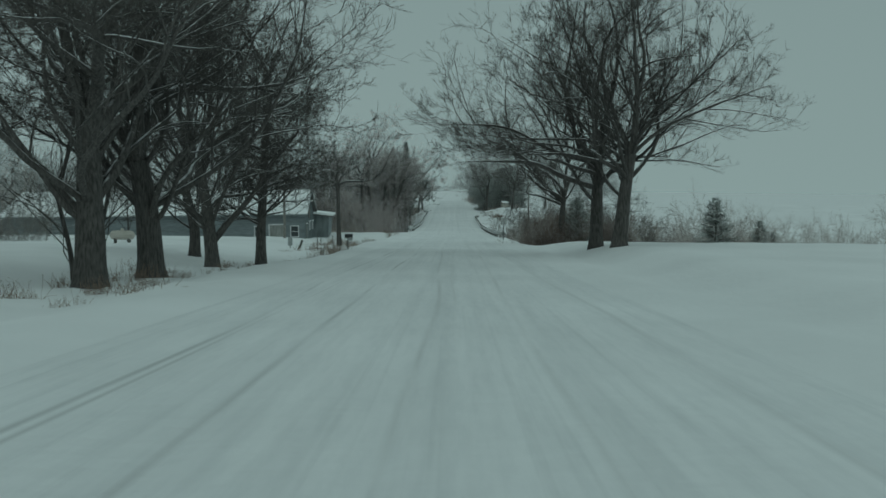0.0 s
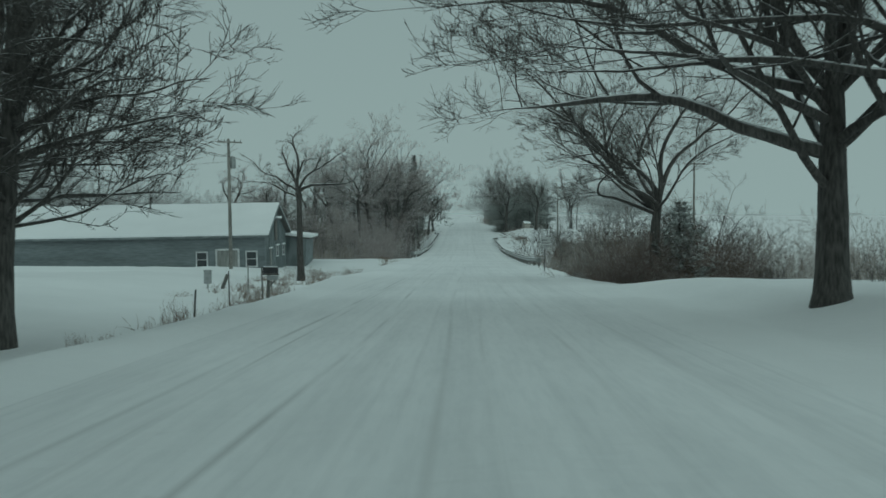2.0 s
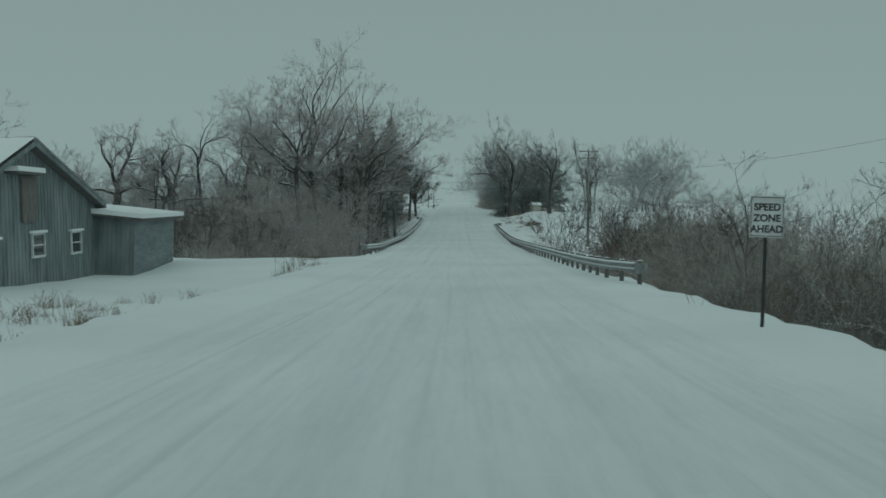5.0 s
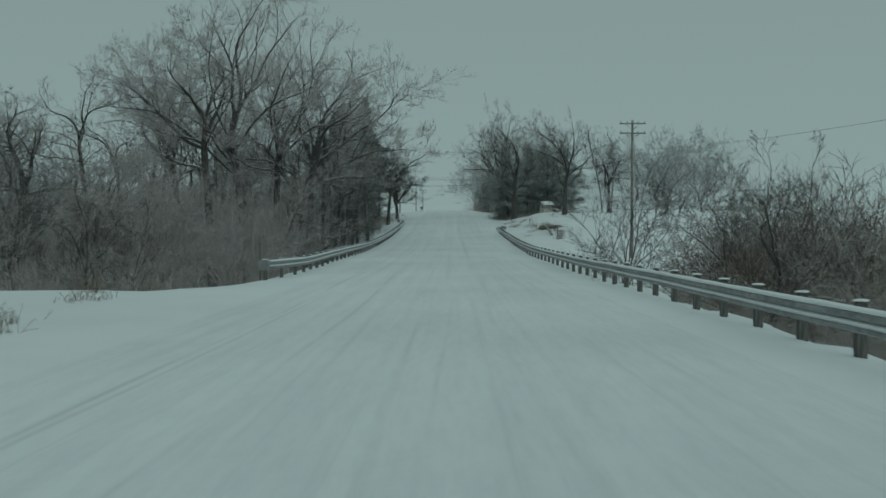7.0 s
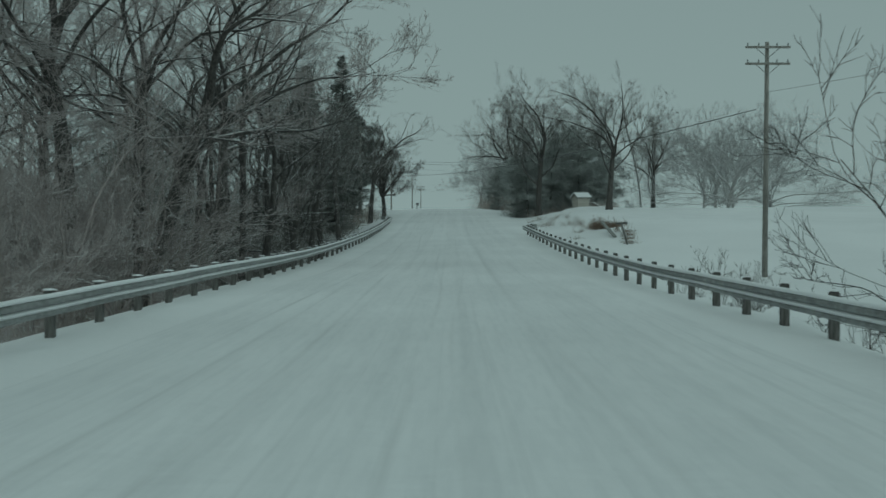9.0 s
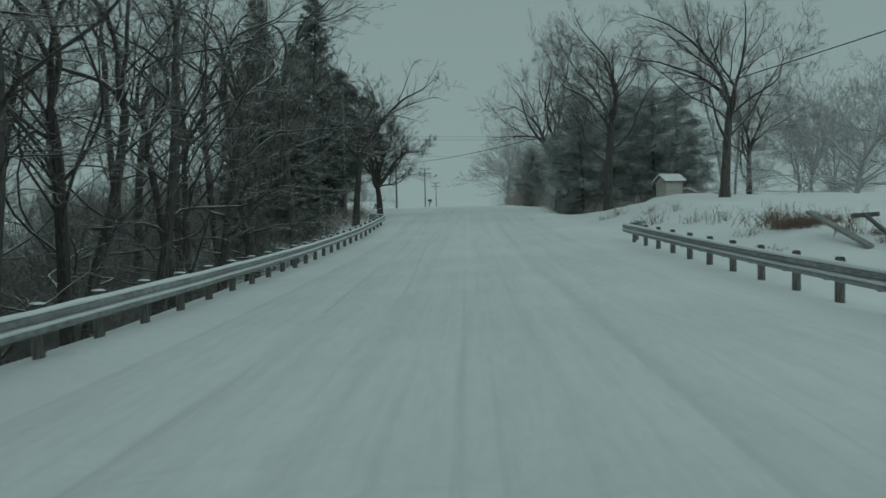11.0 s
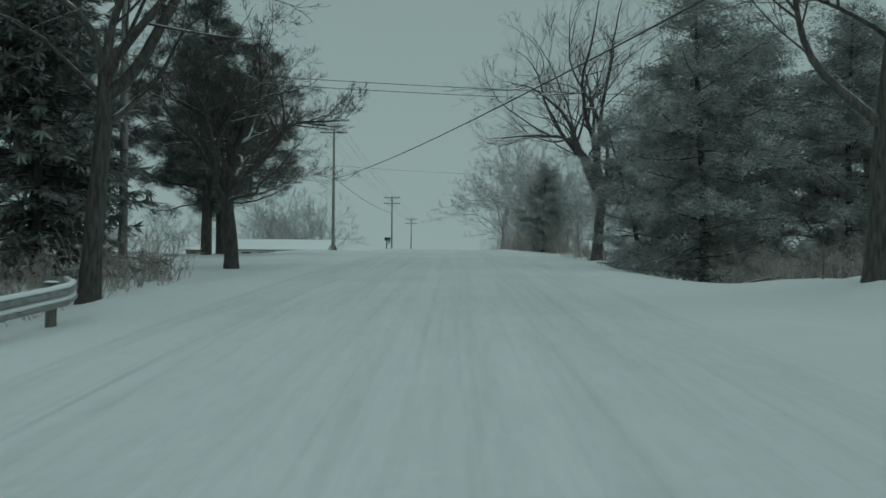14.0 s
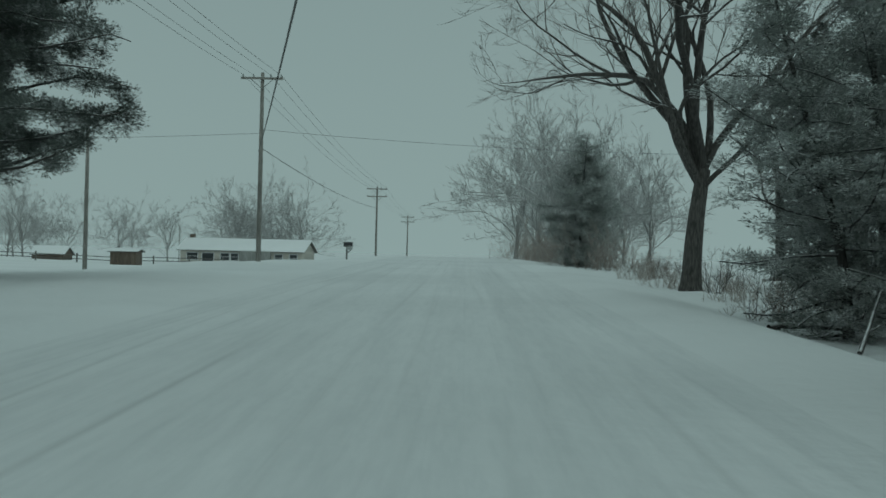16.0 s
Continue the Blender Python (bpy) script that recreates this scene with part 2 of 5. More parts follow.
# ---- mesh helpers ----
class Soup:
    """Collects faces for one mesh."""

    def __init__(self):
        self.v, self.f = [], []

    def add(self, verts, faces):
        k = len(self.v)
        self.v.extend(verts)
        self.f.extend([tuple(i + k for i in f) for f in faces])

    def box(self, c, s, rot=None):
        x, y, z = s[0] / 2, s[1] / 2, s[2] / 2
        vs = [Vector((a * x, b * y, d * z)) for a in (-1, 1) for b in (-1, 1) for d in (-1, 1)]
        if rot is not None:
            vs = [rot @ v for v in vs]
        self.add([tuple(v + Vector(c)) for v in vs], [(0, 1, 3, 2), (4, 6, 7, 5), (0, 4, 5, 1), (2, 3, 7, 6), (0, 2, 6, 4), (1, 5, 7, 3)])

    def tube(self, pts, radii, sides, cap=False):
        n = len(pts)
        k = len(self.v)
        p = np.asarray(pts, float)
        d = np.gradient(p, axis=0)
        d /= np.maximum(np.linalg.norm(d, axis=1, keepdims=True), 1e-9)
        ref = np.array((0.0, 0, 1)) if abs(d[0, 2]) < 0.8 else np.array((1.0, 0, 0))
        u = np.cross(d, ref)
        u /= np.maximum(np.linalg.norm(u, axis=1, keepdims=True), 1e-9)
        w = np.cross(d, u)
        a = np.arange(sides) * 2 * math.pi / sides
        ring = p[:, None] + np.asarray(radii)[:, None, None] * (np.cos(a)[None, :, None] * u[:, None] + np.sin(a)[None, :, None] * w[:, None])
        self.v.extend(map(tuple, ring.reshape(-1, 3)))
        for i in range(n - 1):
            for j in range(sides):
                q = (j + 1) % sides
                self.f.append((k + i * sides + j, k + i * sides + q, k + (i + 1) * sides + q, k + (i + 1) * sides + j))
        if cap:
            self.f.append(tuple(k + (n - 1) * sides + j for j in range(sides)))
            self.f.append(tuple(k + j for j in reversed(range(sides))))

    def mesh(self, name, material, smooth=False):
        m = bpy.data.meshes.new(name)
        m.from_pydata(self.v, [], self.f)
        m.materials.append(material)
        if smooth:
            m.polygons.foreach_set("use_smooth", np.ones(len(m.polygons), bool))
        m.update()
        return m


def part(name, soup, material, parent=None, label="", smooth=False):
    ob = new(name, soup.mesh(name, material, smooth))
    ob.parent = parent
    return tagged(ob, label=label)


def thing(name, label, category, group="", kind="", place=None):
    ob = new(name)
    ob.empty_display_size = 0.3
    if place is not None:
        ob.matrix_basis = place
    return tagged(ob, label, category, group, kind)


def smooth_step(a):
    a = min(1.0, max(0.0, a))
    return a * a * (3 - 2 * a)


# ---- ground ----
ROAD_Y = (-60, 0, 28.7, 58.4, 89.5, 121, 142, 163, 194.6, 225.8, 245.6, 264.5, 282.8, 300.7, 317.6, 340, 370, 400, 430, 470, 520, 620)
ROAD_Z = (1.9, -0.05, -1.045, -1.97, -2.97, -4.04, -4.68, -5.21, -5.90, -6.235, -6.216, -6.05, -5.76, -5.22, -4.775, -4.3, -3.85, -3.5, -3.4, -3.6, -4.3, -6.0)
LEFT_Y = (-60, 40, 65, 100, 140, 158, 166, 173, 179, 185, 190, 196, 280, 300, 318, 340, 360, 380, 430, 500)
LEFT_Z = (-0.3, -0.45, -0.85, -0.75, -0.72, -0.55, -0.38, -0.12, 0.2, -0.4, -2.0, -3.3, -3.3, -1.2, 0.0, 0.0, 0.05, 0.0, -0.6, -1.0)
RIGHT_Y = (-60, 30, 70, 80, 92, 106, 230, 250, 262, 302, 308, 313, 318, 323, 332, 345, 360, 380, 430, 500)
RIGHT_Z = (0.3, 0.6, 0.75, 0.6, 0.1, -2.4, -2.6, -0.6, 0.9, 1.35, 1.2, 0.1, -0.35, -0.5, -0.6, -0.75, -0.5, -0.3, 0.0, 0.0)


SAG_Y = (175, 186, 215, 236, 252, 298, 310)
SAG_Z = (0.0, 0.14, 0.14, 0.04, 0.12, 0.11, 0.0)
DIP_Y = (130, 142, 180, 210, 225, 245, 258, 268)
DIP_Z = (0.0, 0.1, 0.16, 0.22, 0.30, 0.28, 0.1, 0.0)


@functools.lru_cache(None)
def curve_at(y, ys, zs):
    """A soft curve through the knots."""
    return sum(float(np.interp(y + d, ys, zs)) for d in (-6, -3, 0, 3, 6)) / 5


def road_z(y):
    return curve_at(y, ROAD_Y, ROAD_Z)


def ground_z(x, y):
    z = road_z(y)
    bank = smooth_step((y - 215) / 20) * (1 - smooth_step((y - 285) / 20))
    dip = smooth_step((y - 125) / 25) * (1 - smooth_step((y - 205) / 20))
    side = max(-8, min(8, x))
    z += (0.03 * side - 0.03) * bank + 0.015 * max(0, side) * dip
    rough = noise.noise((x * 0.09, y * 0.05, 3.0)) * 0.5 + noise.noise((x * 0.35, y * 0.3, 7.0)) * 0.16
    away = smooth_step((abs(x) - 6.0) / 4)
    if x < 0:
        low = smooth_step((-x - 7.5 + 1.0 * (1 - smooth_step((y - 85) / 20)) * smooth_step((y - 40) / 20)) / 3.0) * curve_at(y, LEFT_Y, LEFT_Z)
        low *= 1 - 0.75 * smooth_step((-x - 36) / 30) * smooth_step((y - 150) / 30)
        z += low + 0.75 * smooth_step((-x - 14) / 8) * (1 - smooth_step((y - 128) / 30)) + away * rough * 0.5
        z -= 0.9 * smooth_step((-x - 40) / 120) + 1.0 * smooth_step((-x - 13) / 9) * smooth_step((y - 355) / 20)
    else:
        wide = 3.2 + 3.4 * smooth_step((y - 248) / 15) * (1 - smooth_step((y - 308) / 15))
        ragged = smooth_step((y - 70) / 20) * (1 - smooth_step((y - 210) / 30))
        ragged *= noise.noise((0.3, y * 0.13, 5.0)) * 0.9 + noise.noise((x * 0.2, y * 0.5, 8.0)) * 0.45
        z += smooth_step((x - 6.5 - ragged) / wide) * curve_at(y, RIGHT_Y, RIGHT_Z) + away * rough * 0.5
    if x < -6 and y < 150:
        lip = smooth_step((-x - 7.0 - 0.35 * noise.noise((2.0, y * 0.25, 4.0))) / 0.5) * (1 - smooth_step((y - 120) / 30))
        z += lip * (0.02 + 0.13 * noise.noise((x * 1.1, y * 0.6, 6.0)) + 0.10 * noise.noise((x * 0.5, y * 0.25, 2.0)))
    if x > 11:
        z += 0.6 * smooth_step((x - 11.5) / 3) * smooth_step((y - 296) / 12) * (1 - smooth_step((y - 316) / 12))
    if x > 8 and y > 270:
        z += smooth_step((x - 8) / 3) * (0.14 * noise.noise((x * 0.7, y * 0.5, 9.0)) + 0.10 * noise.noise((x * 1.6, y * 1.1, 3.0)))
    if x > 3.8 and 130 < y < 275:
        z -= smooth_step((x - 3.8) / 2.0) * curve_at(y, DIP_Y, DIP_Z)
    if x < -4.5 and 165 < y < 320:
        z -= smooth_step((-x - 4.5) / 2.0) * curve_at(y, SAG_Y, SAG_Z)
    edge = 0.10 * math.exp(-((abs(x + 0.4) - 5.9) / 0.7) ** 2)
    return z + edge * (1 + noise.noise((x, y * 0.2, 1.0)))


def sheet(xs, ys, height):
    s = Soup()
    s.v = [(x, y, height(x, y)) for y in ys for x in xs]
    w = len(xs)
    s.f = [(j * w + i, j * w + i + 1, (j + 1) * w + i + 1, (j + 1) * w + i) for j in range(len(ys) - 1) for i in range(w - 1)]
    return s


xs = [-3000, -1200, -500, -250] + list(np.arange(-160, -30, 10)) + list(np.arange(-30, -12, 1.5)) + list(np.arange(-12, 12, 0.6)) + list(np.arange(12, 22, 0.8)) + list(np.arange(22, 30, 1.5)) + list(np.arange(30, 161, 10)) + [250, 500, 1200, 3000]
ys = [-1500, -400, -150] + list(np.arange(-60, -8, 1.6)) + list(np.arange(-8, 150, 0.8)) + list(np.arange(150, 420, 1.6)) + list(np.arange(420, 640, 6)) + [700, 850, 1200, 2000, 4000]
ground = part("ground", sheet(xs, ys, ground_z), M_SNOW, smooth=True)
tagged(ground, "deep snow over fields, banks and roadside ditches", "snow", kind="structure")


def rut(x, y):
    z = 0.0
    for c, w, d in ((-3.5, 0.3, 0.03), (-2.2, 0.3, 0.025), (-0.5, 0.3, 0.03), (1.2, 0.3, 0.03), (2.9, 0.26, 0.02)):
        c += 0.18 * noise.noise((c, y * 0.015, 0.0))
        z -= d * math.exp(-((x - c) / w) ** 2)
    return z


road_xs = list(np.arange(-5.4, 4.61, 0.125))
road_ys = list(np.arange(-30, 420, 2.0)) + [430, 445, 460, 480, 500]
road = part("road", sheet(road_xs, road_ys, lambda x, y: ground_z(x, y) + 0.035 * (1 - smooth_step((abs(x + 0.4) - 4.4) / 0.6)) - 0.03 * smooth_step((abs(x + 0.4) - 4.6) / 0.4) + rut(x, y)), M_ROAD, smooth=True)
tagged(road, "snow-covered two-lane road with faint grey wheel tracks", "road", kind="structure")


# ---- trees ----
def unit(a):
    return a / np.maximum(np.linalg.norm(a, axis=-1, keepdims=True), 1e-9)


def shoots(rng, starts, ways, lengths, r0, r1, segs, wander, lift, droop=-1.0):
    """Many branches at once: their points and radii."""
    n = len(starts)
    p, d = np.array(starts, float), unit(np.array(ways, float))
    pts = [p]
    step = (np.asarray(lengths, float) / segs)[:, None]
    bend = np.zeros((n, 3))
    for _ in range(segs):
        bend = 0.6 * bend + rng.normal(0, wander * 0.9, (n, 3))
        d = d + bend
        d[:, 2] += lift
        d = unit(d)
        d[:, 2] = np.maximum(d[:, 2], droop)
        p = p + d * step
        pts.append(p)
    u = np.linspace(0, 1, segs + 1)[None]
    return np.stack(pts, 1), np.asarray(r0, float)[:, None] * (1 - u) + np.asarray(r1, float)[:, None] * u


def tubes(p, r, sides):
    n, m = p.shape[:2]
    d = np.empty_like(p)
    d[:, 1:-1], d[:, 0], d[:, -1] = p[:, 2:] - p[:, :-2], p[:, 1] - p[:, 0], p[:, -1] - p[:, -2]
    d = unit(d)
    ref = np.where(np.abs(d[:, :1, 2:3]) < 0.8, np.array((0.0, 0, 1)), np.array((1.0, 0, 0)))
    u = unit(np.cross(d, np.broadcast_to(ref, d.shape)))
    w = np.cross(d, u)
    a = np.arange(sides) * 2 * math.pi / sides
    v = p[:, :, None] + r[:, :, None, None] * (np.cos(a)[None, None, :, None] * u[:, :, None] + np.sin(a)[None, None, :, None] * w[:, :, None])
    i, j = np.meshgrid(np.arange(m - 1), np.arange(sides), indexing="ij")
    q = (j + 1) % sides
    face = np.stack((i * sides + j, i * sides + q, (i + 1) * sides + q, (i + 1) * sides + j), -1).reshape(-1, 4)
    return v.reshape(-1, 3), (face[None] + (np.arange(n) * m * sides)[:, None, None]).reshape(-1, 4)


def joined(blocks):
    vs, fs, k = [], [], 0
    for v, f in blocks:
        vs.append(v)
        fs.append(f + k)
        k += len(v)
    return np.concatenate(vs), np.concatenate(fs)


def quad_mesh(name, block, material, smooth=True):
    v, f = block
    m = bpy.data.meshes.new(name)
    m.vertices.add(len(v))
    m.vertices.foreach_set("co", v.astype(np.float32).ravel())
    m.loops.add(len(f) * 4)
    m.loops.foreach_set("vertex_index", f.astype(np.int32).ravel())
    m.polygons.add(len(f))
    m.polygons.foreach_set("loop_start", np.arange(0, len(f) * 4, 4, dtype=np.int32))
    m.polygons.foreach_set("use_smooth", np.full(len(f), smooth))
    m.materials.append(material)
    m.update(calc_edges=True)
    return m


def block_part(name, block, material, parent=None, label="", smooth=True):
    ob = new(name, quad_mesh(name, block, material, smooth))
    ob.parent = parent
    return tagged(ob, label=label)


def offspring(rng, p, r, length, kids, ratio, angle, segs, wander, lift, thin, up=0.12, q0=0.2, q1=1.0, droop=-1.0):
    """Side branches of every branch in p."""
    n, m = p.shape[:2]
    who = np.repeat(np.arange(n), kids)
    q = rng.uniform(q0, q1, len(who))
    f = q * (m - 1)
    i = np.minimum(m - 2, f.astype(int))
    g = (f - i)[:, None]
    s = p[who, i] * (1 - g) + p[who, i + 1] * g
    d = unit(p[who, i + 1] - p[who, i])
    x = rng.normal(0, 1, d.shape)
    x = unit(x - d * np.sum(x * d, 1, keepdims=True))
    a = rng.uniform(*angle, len(who))[:, None]
    way = d * np.cos(a) + x * np.sin(a)
    way[:, 2] += up
    ln = length[who] * ratio * rng.uniform(0.55, 1.2, len(who)) * (1.2 - 0.55 * q)
    r0 = np.maximum(thin, r[who, i] * rng.uniform(0.32, 0.62, len(who)))
    c, cr = shoots(rng, s, way, ln, r0, np.maximum(thin * 0.5, r0 * 0.25), segs, wander, lift, droop)
    return c, cr, ln, who


def bare_tree(seed, height, r, trunk=0.3, limbs=7, spread=0.8, lift=0.02, kids=(8, 8, 7), ratios=(0.5, 0.45, 0.45), lean=(0, 0), wander=0.10, low=0.5, thin=0.008, up=0.1, top=3, arms=None, whole=False, hang=0.02):
    """A leafless tree. Gives its trunk, its limbs (each with its boughs) and its fine crown."""
    rng = np.random.default_rng(seed)
    t_len = height * trunk
    tp, tr = shoots(rng, [(0, 0, -0.4)], [(lean[0], lean[1], 1)], [t_len + 0.4], [r * 1.1], [r * 0.7], 9, 0.03, 0.02)
    tr[0, 0] *= 1.4
    tr[0, 1] *= 1.1
    starts, ways, lens, rads = [], [], [], []
    for k in range(limbs):
        a = 2 * math.pi * (k + rng.uniform(-0.3, 0.3)) / limbs * (1 if limbs < 12 else 7.3)
        if k < top:
            q, tilt = 1.0, spread * rng.uniform(0.2, 0.6)
        else:
            q, tilt = rng.uniform(low, 1.0), spread * rng.uniform(0.75, 1.2)
        f = q * 8.99
        i = int(f)
        starts.append(tp[0, i] * (1 - f + i) + tp[0, min(9, i + 1)] * (f - i))
        ways.append((math.cos(a) * math.sin(tilt) + lean[0] * 0.5, math.sin(a) * math.sin(tilt) + lean[1] * 0.5, math.cos(tilt)))
        lens.append((height - t_len) * rng.uniform(0.75, 1.05) * (1.0 if k < top else 0.95))
        rads.append(r * (rng.uniform(0.40, 0.58) if k < top else rng.uniform(0.20, 0.34)))
    for z, az, tilt, ln, rr in arms or ():
        f = min(8.99, z / t_len * 9)
        i = int(f)
        starts.append(tp[0, i] * (1 - f + i) + tp[0, i + 1] * (f - i))
        ways.append((math.cos(radians(az)) * math.sin(radians(tilt)), math.sin(radians(az)) * math.sin(radians(tilt)), math.cos(radians(tilt))))
        lens.append(ln)
        rads.append(rr)
    lens, rads = np.array(lens), np.array(rads)
    lp, lr = shoots(rng, starts, ways, lens, rads, np.maximum(thin * 1.3, rads * 0.06), 14, wander * 1.2, lift, hang)
    b1 = offspring(rng, lp, lr, lens, kids[0], ratios[0], (0.5, 1.1), 7, wander * 1.2, lift, thin * 1.6, up, droop=-0.15)
    fine = []
    prev = b1
    for lev in range(1, len(kids)):
        nxt = offspring(rng, prev[0], prev[1], prev[2], kids[lev], ratios[lev], (0.4, 1.0), (4, 3, 1)[min(lev, 3) - 1], wander, lift + 0.03, thin * (1.2 if lev == 1 else 1.0), up, droop=-0.3)
        fine.append(tubes(nxt[0], nxt[1], 3))
        prev = nxt
    wood = tubes(tp, tr, 11)
    parts = []
    for k in range(len(lp)):
        mine = b1[3] == k
        parts.append(joined([tubes(lp[k:k + 1], lr[k:k + 1], 7), tubes(b1[0][mine], b1[1][mine], 4)]))
    if whole:
        wood, parts = joined([wood] + parts), []
    return wood, parts, joined(fine)


def plant_bare(label, x, y, made, group="", bark=None, twig=None, turn=0.0):
    ob = thing("bare_tree", label, "tree", group, place=pose(x, y, ground_z(x, y), 0, 0, turn))
    block_part("trunk", made[0], bark or M_BARK, ob)
    for b in made[1]:
        block_part("limb", b, bark or M_BARK, ob)
    block_part("crown", made[2], twig or M_TWIG, ob, "fine bare twigs")
    return ob


def again(ob, x, y, turn, size, tall=1.0):
    return copy_thing(ob, pose(x, y, ground_z(x, y), 0, 0, turn) @ Matrix.Diagonal((size, size, size * tall, 1)))


def blades(rng, p, w, length, width, fan=(-0.55, 0.0, 0.55)):
    """Small fans of needles at the points p along the ways w."""
    out = []
    w = unit(w)
    side = unit(np.cross(w, (0, 0, 1.0)))
    for a in fan:
        d = w * math.cos(a) + side * math.sin(a)
        d[:, 2] += rng.uniform(-0.3, 0.15, len(p))
        n = unit(np.cross(d, (0, 0, 1.0)))
        n[:, 2] += rng.uniform(-0.7, 0.7, len(p))
        ln = length * rng.uniform(0.6, 1.2, (len(p), 1))
        mid = p + d * ln * 0.55
        v = np.stack((p, mid + n * width, p + d * ln, mid - n * width), 1).reshape(-1, 3)
        out.append((v, np.arange(len(v)).reshape(-1, 4)))
    return joined(out)


def spruce(seed, height, radius, r, bottom=0.05, whorls=46, arms=9, fluff=0.5, sag=-0.22, fill=0.17):
    rng = np.random.default_rng(seed)
    tp, tr = shoots(rng, [(0, 0, -0.4)], [(0, 0, 1)], [height + 0.4], [r], [0.03], 10, 0.008, 0.02)
    q = np.repeat(bottom + (1 - bottom) * (np.arange(whorls) + rng.uniform(-0.3, 0.3, whorls)) / whorls, arms)
    a = rng.uniform(0, 2 * math.pi, len(q))
    ln = (radius * (1 - q) ** 0.72 + 0.15) * rng.uniform(0.6, 1.12, len(q))
    way = np.stack((np.cos(a), np.sin(a), sag * (1 - q) + 0.4 * q), 1)
    p, rr = shoots(rng, np.stack((q * 0, q * 0, q * height), 1), way, ln, 0.035 * (1 - q) + 0.012, q * 0 + 0.006, 4, 0.05, 0.035)
    n = np.maximum(4, (ln / fill).astype(int))
    who = np.repeat(np.arange(len(q)), n)
    u = rng.uniform(0.12, 1.0, len(who)) * 4
    i = np.minimum(3, u.astype(int))
    g = (u - i)[:, None]
    s = p[who, i] * (1 - g) + p[who, i + 1] * g
    w = way[who] + rng.normal(0, 0.5, (len(who), 3))
    w[:, 2] -= 0.12
    return joined([tubes(tp, tr, 8), tubes(p, rr, 3)]), [], blades(rng, s, w, fluff, fluff * 0.11)


def pine(seed, height, radius, r, bare=0.25, boughs=28, tufts=34, fluff=0.42, flat=0.5, clumps=2.2, droop=0.0, puff=1.0):
    """A pine with clumped plates of needles along its boughs."""
    rng = np.random.default_rng(seed)
    tp, tr = shoots(rng, [(0, 0, -0.4)], [(rng.normal(0, 0.03), rng.normal(0, 0.03), 1)], [height * 0.95 + 0.4], [r], [r * 0.18], 9, 0.03, 0.02)
    q = bare + (1 - bare) * (np.arange(boughs) + rng.uniform(0, 1, boughs)) / boughs
    f = q * 8.8
    i = f.astype(int)
    g = (f - i)[:, None]
    s = tp[0, i] * (1 - g) + tp[0, i + 1] * g
    a = np.arange(boughs) * 2.4 + rng.uniform(-0.5, 0.5, boughs)
    shape = np.sin(math.pi * np.minimum(1, 0.22 + 0.8 * (q - bare) / (1 - bare))) ** 0.7
    ln = radius * np.maximum(0.22, shape) * rng.uniform(0.7, 1.15, boughs)
    way = np.stack((np.cos(a), np.sin(a), rng.uniform(-0.1, 0.3, boughs) - droop * (1 - q) + 0.6 * np.maximum(0, q - 0.8)), 1)
    p, rr = shoots(rng, s, way, ln, r * 0.28 * (1.2 - q), q * 0 + 0.02, 5, 0.12, 0.02)
    n = np.maximum(3, (ln * clumps).astype(int))
    who = np.repeat(np.arange(boughs), n)
    u = rng.uniform(0.08, 1.0, len(who)) * 5
    i = np.minimum(4, u.astype(int))
    g = (u - i)[:, None]
    on = p[who, i] * (1 - g) + p[who, i + 1] * g
    hub = on + rng.normal(0, 1, on.shape) * np.array((0.4, 0.4, 0.2))
    twig = tubes(np.stack((on, hub), 1), np.tile((0.02, 0.008), (len(on), 1)), 3)
    big = np.repeat(rng.uniform(0.45, 0.9, len(hub)) * puff, tufts)[:, None]
    o = unit(rng.normal(0, 1, (len(hub) * tufts, 3)))
    o[:, 2] *= flat
    c = np.repeat(hub, tufts, 0) + o * big * rng.uniform(0.25, 1.0, (len(o), 1))
    w = o + np.array((0, 0, 0.25))
    return joined([tubes(tp, tr, 9), tubes(p, rr, 5), twig]), [], blades(rng, c, w, fluff, fluff * 0.11, (-0.5, 0.4))


def plant_conifer(name, label, x, y, made, group="", needles=None):
    ob = thing(name, label, "tree", group, place=pose(x, y, ground_z(x, y)))
    block_part("trunk", made[0], M_BARK, ob)
    block_part("crown", made[2], needles or M_NEEDLE, ob, "dark green needles with snow", smooth=False)
    return ob


def brush_clump(name, label, seed, height, wide, stems, material, kids=(6, 3), thin=0.006, spread=0.35, arch=0.0, x=0.0, y=0.0, tangle=0.10):
    """Brush whose stems nobody could count: one mesh of stuff."""
    rng = np.random.default_rng(seed)
    base = np.concatenate((rng.normal(0, wide, (stems, 2)), np.full((stems, 1), -0.15)), 1)
    way = np.concatenate((rng.normal(0, spread, (stems, 2)), np.ones((stems, 1))), 1)
    ln = height * rng.uniform(0.3, 1.1, stems)
    p, r = shoots(rng, base, way, ln, np.full(stems, thin * 2.6), np.full(stems, thin), 7, tangle, 0.04 - arch)
    blocks = [tubes(p, r, 3)]
    prev = (p, r, ln)
    for k, n in enumerate(kids):
        prev = offspring(rng, prev[0], prev[1], prev[2], n, (0.4, 0.5)[min(k, 1)], (0.35, 0.75 + tangle * 2), 3 - min(k, 1), tangle * 1.2, 0.03 - arch, thin, 0.15, 0.08)[:3]
        blocks.append(tubes(prev[0], prev[1], 3))
    ob = block_part(name, joined(blocks), material)
    ob.matrix_basis = pose(x, y, ground_z(x, y))
    return tagged(ob, label, "brush", kind="stuff")


